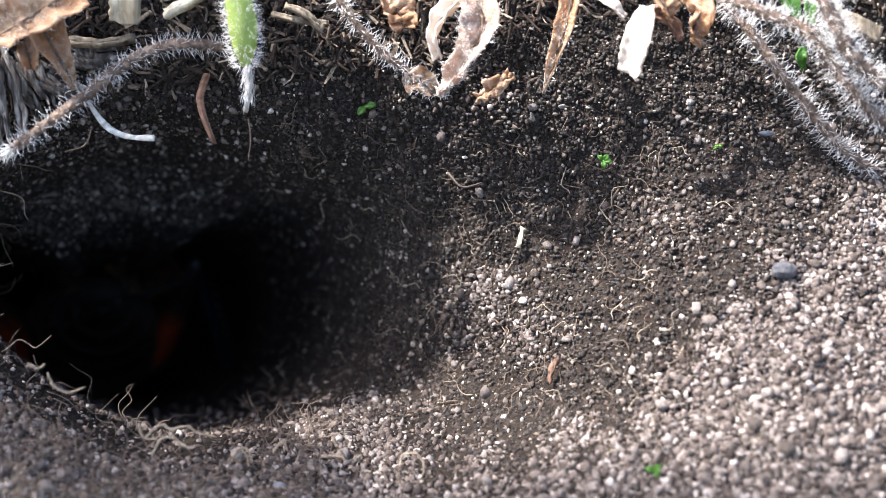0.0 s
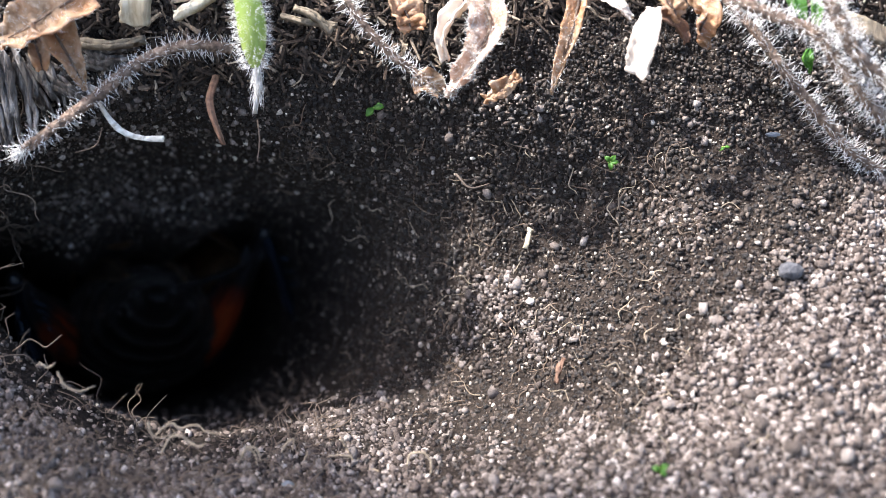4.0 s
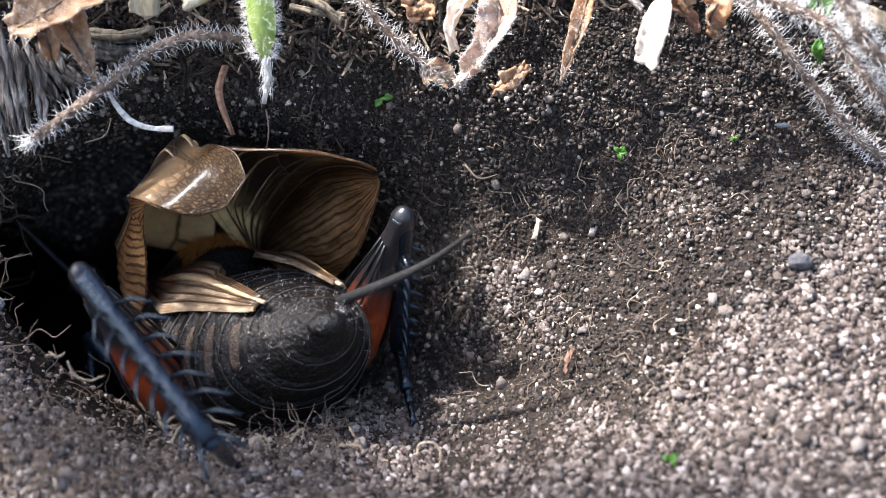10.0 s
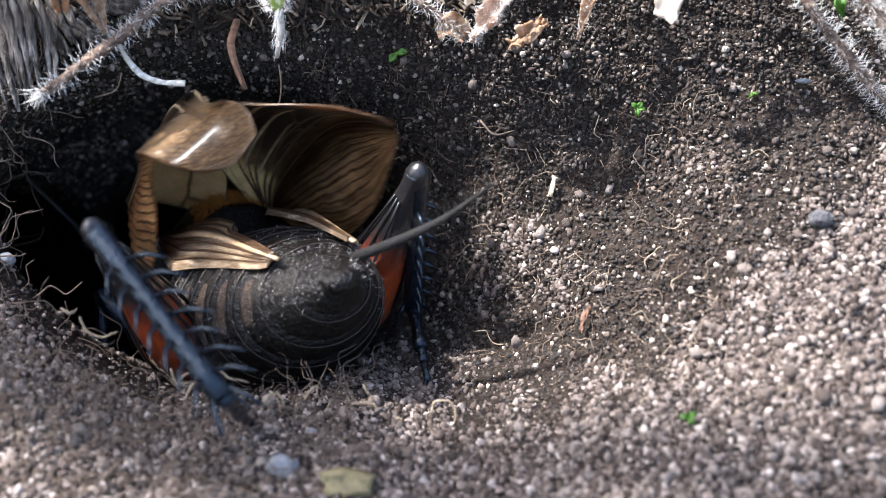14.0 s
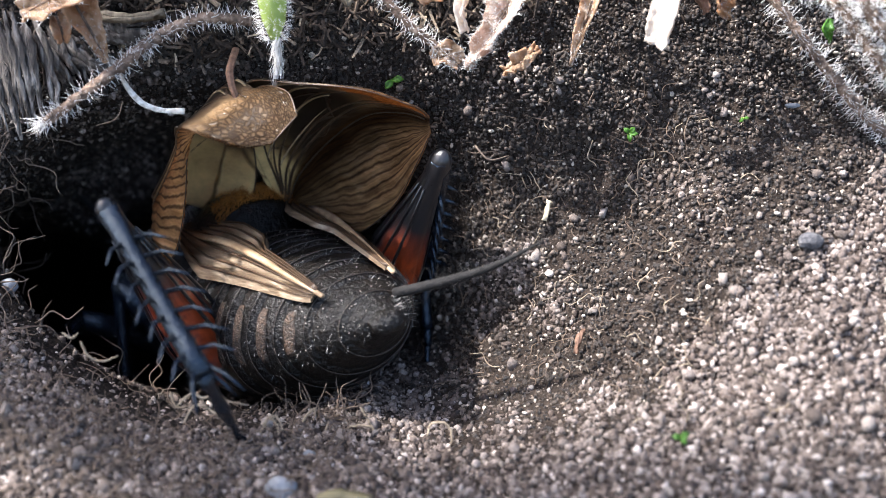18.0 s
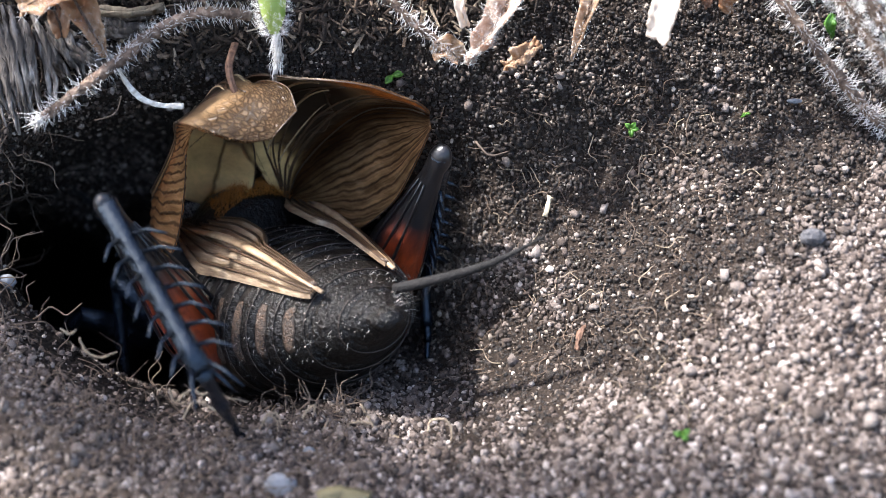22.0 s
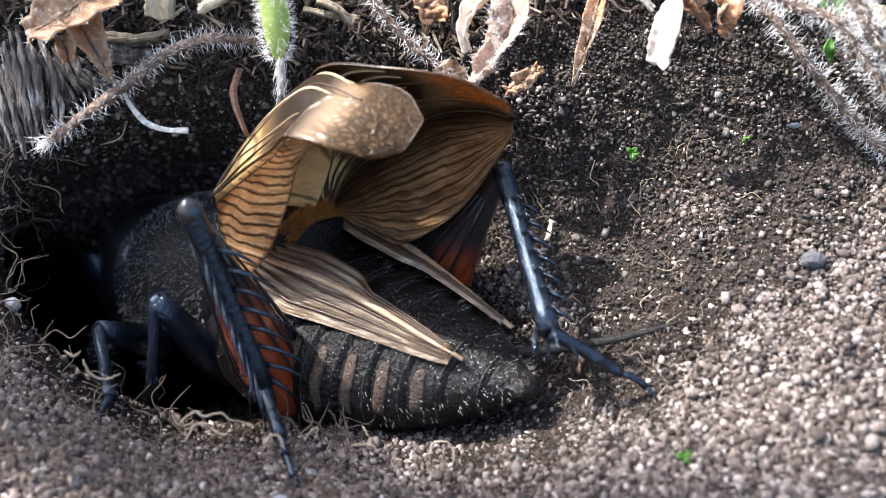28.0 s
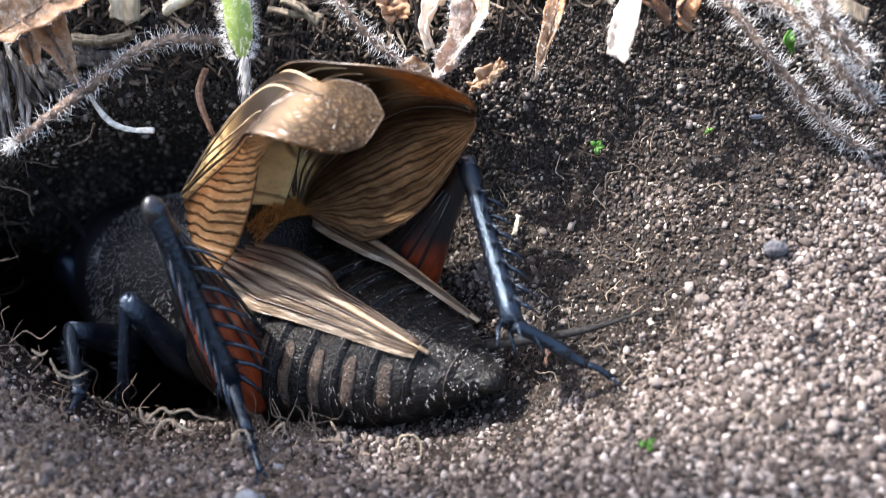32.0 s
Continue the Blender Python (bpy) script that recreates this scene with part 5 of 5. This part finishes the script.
def crumbs(count):
    kinds = crumb_meshes()
    made = 0
    while made < count:
        x, v = rng.uniform(-15, 16), rng.uniform(-8.2, 6.0)
        if float(burrow(np.array(x), np.array(v))) > 0.02 or rng.random() > 0.12 + 0.88 * float(dry_lit_share(np.array(x), np.array(v))):
            continue
        p, k = spot(x, v)
        ob = new("soil_crumb", kinds[made % 5])
        ob.parent = ground
        s = 0.11 + 0.12 * rng.random() ** 2
        if v < -4:
            s *= 1.3
        ob.matrix_basis = BANK @ Matrix.Translation(Vector(p + k * s * 0.45) * MM) @ Euler(rng.random(3) * 6.28).to_matrix().to_4x4() @ Matrix.Scale(s, 4)
        made += 1


crumbs(300)


# ---- what moves ----
def basis(at, ahead, up):
    """A pose (in mm, in some frame) with x ahead and z towards up."""
    x = Vector(ahead).normalized()
    z = Vector(up)
    z = (z - x * z.dot(x)).normalized()
    y = z.cross(x)
    m = Matrix((x, y, z)).transposed().to_4x4()
    m.translation = Vector(at) * MM
    return m


HIPS = {"l": (-2.5, 3.2, -5.3), "r": (-2.5, -3.2, -5.3)}


def stance(root, ahead, dorsal, lk, la, lt, rk, ra, rt):
    """The body's pose in the world, and those of its hind legs on it, from joints in the bank's frame."""
    body = basis(root, ahead, dorsal)
    back = body.inverted()
    limbs = []
    for side, (k, a, t) in (("l", (lk, la, lt)), ("r", (rk, ra, rt))):
        hip = Vector(HIPS[side])
        k, a, t = [(back @ (Vector(q) * MM)) / MM for q in (k, a, t)]
        k = hip + (k - hip).normalized() * HIND[0]
        a = k + (a - k).normalized() * HIND[1]
        out = Vector((-0.3, 0.8 if side == "l" else -0.8, 0.5))
        limbs += [basis(hip, k - hip, Vector((0.3, 0, 1.0))), basis(k, a - k, Vector((-1.0, out.y * 0.2, 0.35))), basis(a, t - a, Vector((0, 0, 1)))]
    return BANK @ body, limbs


def short_leg(coxa, knee, toe):
    """Poses of a short leg's three pieces on the body."""
    c, k, t = Vector(coxa), Vector(knee), Vector(toe)
    k = c + (k - c).normalized() * SHORT[0]
    d = (t - k).normalized()
    a = k + d * SHORT[1]
    return [basis(c, k - c, (0, 0, 1)), basis(k, d, (1, 0, 0.3)), basis(a, d + Vector((0.5, 0, 0)), (0, 0, 1))]


HINGES = {1: (1.25, 3.1, 0.2), -1: (1.0, -2.3, -0.2)}


def wing(side, turn, shift, opened):
    """A forewing's pose: turned about its hinge from the fully raised stand, and swung outwards by so many degrees."""
    axis = Vector(turn)
    at = (Vector(HINGES[side]) + Vector(shift)) * MM
    swing = Matrix.Rotation(radians(-side * opened), 4, "Z") @ Matrix.Rotation(radians(side * 0.5 * opened), 4, "X")
    return Matrix.Translation(at) @ swing @ Matrix.Rotation(radians(axis.length), 4, axis if axis.length else Vector((0, 0, 1)))


def motions():
    DEEP = stance((-19.69, -1.23, -28.00), (-0.33, -0.13, -0.93), (0.03, 0.99, -0.15),
        (-22.49, -1.50, -15.78), (-23.37, -6.17, -21.19), (-21.16, -8.57, -19.06),
        (-12.14, -0.77, -19.73), (-11.32, -6.22, -24.37), (-9.75, -9.08, -22.23))
    INNER = stance((-16.83, -0.57, -25.00), (-0.33, -0.13, -0.93), (0.03, 0.99, -0.15),
        (-19.51, -1.35, -12.51), (-20.10, -5.54, -18.35), (-18.34, -7.47, -15.45),
        (-8.83, 0.78, -18.03), (-6.85, -5.50, -20.94), (-4.82, -6.97, -17.96))
    EARLY = stance((-14.40, 0.56, -18.27), (-0.33, -0.13, -0.93), (0.03, 0.99, -0.15),
        (-17.42, -0.66, -6.25), (-17.82, -4.17, -12.10), (-15.92, -5.86, -9.39),
        (-7.38, 1.81, -11.17), (-6.17, -4.56, -13.33), (-4.90, -5.84, -10.10))
    RISING = stance((-12.92, -0.33, -15.99), (-0.33, -0.13, -0.93), (0.03, 0.99, -0.15),
        (-15.88, -1.53, -4.21), (-16.27, -4.97, -9.94), (-14.42, -6.62, -7.29),
        (-6.05, 0.89, -9.03), (-4.86, -5.35, -11.14), (-3.62, -6.60, -7.98))
    PAUSE = stance((-12.69, -0.33, -9.50), (-0.45, -0.11, -0.89), (-0.29, 0.96, 0.03),
        (-13.57, -0.79, 1.59), (-9.99, -4.14, 6.87), (-9.53, -6.36, 3.70),
        (-4.91, 1.27, -1.97), (-3.88, -3.60, 3.23), (-2.86, -5.52, -0.01))
    SINGING = stance((-9.24, -0.50, -4.80), (-0.46, -0.09, -0.89), (-0.21, 0.98, 0.02),
        (-11.19, -1.05, 6.20), (-7.26, -5.47, 8.00), (-6.71, -6.85, 5.60),
        (-1.43, 0.89, 2.50), (-1.71, -4.30, -2.49), (-1.08, -6.41, 0.73))
    TURNED = stance((-8.40, 0.81, -4.20), (-0.54, 0.10, -0.84), (-0.17, 0.96, 0.23),
        (-11.21, 0.53, 5.00), (-7.79, -4.30, 7.40), (-7.14, -6.44, 5.20),
        (-0.49, 2.25, 1.44), (-1.22, -2.21, -4.17), (-1.02, -6.06, -3.62))
    OUTSIDE = stance((-5.97, 0.92, -1.20), (-0.79, 0.28, -0.55), (0.01, 0.90, 0.44),
        (-8.40, 1.01, 6.08), (-6.39, -5.16, 2.95), (-5.12, -7.69, 5.62),
        (1.55, 2.56, 1.51), (2.91, -2.85, 5.20), (6.57, -4.97, 4.30))
    times = [(0.0, DEEP), (2.0, DEEP), (3.0, INNER), (3.6, INNER), (5.4, EARLY), (5.9, EARLY), (6.4, RISING), (6.9, RISING), (7.3, PAUSE), (8.2, PAUSE), (8.8, SINGING),
             (14.1, SINGING), (14.5, TURNED), (22.62, TURNED), (22.93, OUTSIDE), (32.0, OUTSIDE)]
    walk(cricket, [(t, s[0]) for t, s in times])
    for i, ob in enumerate((*hind_l, *hind_r)):
        walk(ob, [(t, s[1][i]) for t, s in times])
    for legs, side, coxa, knee, toe in ((mid_l, 1, (1.6, 2.6, -6.0), (2.36, 4.90, -2.09), (2.59, 5.51, -6.24)), (mid_r, -1, (2.6, -2.4, -6.0), (4.0, -6.4, -4.6), (4.4, -8.0, -9.0)),
                                        (fore_l, 1, (4.8, 2.4, -6.0), (4.22, 6.17, -3.43), (0.74, 8.50, -3.82)), (fore_r, -1, (5.6, -2.2, -5.8), (8.6, -5.2, -5.0), (9.5, -6.5, -9.5))):
        for ob, m in zip(legs, short_leg(coxa, knee, toe)):
            ob.matrix_basis = m
    # the tail feeler lifts off the soil once the body is outside
    root = Vector((-9.6, -0.9, -2.5))
    lift = (Vector((-14.1, -4.1, -1.1)) - root).rotation_difference(Vector((-14.0, -2.8, -0.7)) - root).to_matrix().to_4x4()
    lift = Matrix.Translation(root * MM) @ lift @ Matrix.Translation(-root * MM)
    walk(cercus, [(0.0, Matrix.Identity(4)), (22.62, Matrix.Identity(4)), (22.93, lift), (32.0, lift)])
    # song: the wings stand still, or beat open and shut in short chirps
    # turns about the three body axes in degrees, and shifts of the hinge in mm
    held = {1: [(0.0, -8, -34, 9, 0.2, 0.5, -0.4), (5.8, -8, -34, 9, 0.2, 0.5, -0.4), (7.2, -7.8, -22.8, 8.8, 0.2, 0.56, -0.36), (14.1, -7.8, -22.8, 8.8, 0.2, 0.56, -0.36),
                (14.5, 4.9, -8.6, 5.7, 0.05, 0.49, -0.46), (22.62, 4.9, -8.6, 5.7, 0.05, 0.49, -0.46), (22.93, 0, 0, 0, 0, 0, 0), (32.0, 0, 0, 0, 0, 0, 0)],
            -1: [(0.0, -19, -36, 11, 0.1, -0.1, 0.3), (5.8, -19, -36, 11, 0.1, -0.1, 0.3), (7.2, -18.9, -24.7, 11.2, 0.08, -0.09, 0.41), (14.1, -18.9, -24.7, 11.2, 0.08, -0.09, 0.41),
                 (14.5, -7.9, -15.4, 10.7, 0.03, -0.14, 0.1), (22.62, -7.9, -15.4, 10.7, 0.03, -0.14, 0.1), (22.93, 0, 0, 0, 0, 0, 0), (32.0, 0, 0, 0, 0, 0, 0)]}

    def at(side, t, opened):
        k = [float(np.interp(t, [h[0] for h in held[side]], [h[i] for h in held[side]])) for i in range(1, 7)]
        return t, wing(side, k[:3], k[3:], 11.0 * opened)

    for ob, side in ((wing_l, 1), (wing_r, -1)):
        rows = {0.0: at(side, 0.0, 0), 32.0: at(side, 32.0, 0)}
        for h in held[side]:
            rows[h[0]] = at(side, h[0], 0)
        for start, pulses in CHIRPS:
            rows[round(start - 0.0333, 3)] = at(side, start - 0.0333, 0)
            for k in range(pulses):
                rows[round(start + k / 15.0, 3)] = at(side, start + k / 15.0, 1)
                rows[round(start + k / 15.0 + 0.0333, 3)] = at(side, start + k / 15.0 + 0.0333, 0)
        walk(ob, [rows[t] for t in sorted(rows) if 0 <= t <= 32.0])


# starts of the chirps, in seconds, and how many times the wings open in each
CHIRPS = [(7.93, 3), (10.97, 2), (12.47, 3), (13.97, 3), (16.67, 3), (16.97, 2), (17.8, 3), (18.97, 1), (20.5, 2), (20.97, 2), (23.0, 2), (24.97, 3), (25.6, 1), (25.97, 1), (28.8, 2), (29.1, 1), (29.33, 3), (31.57, 2)]
motions()
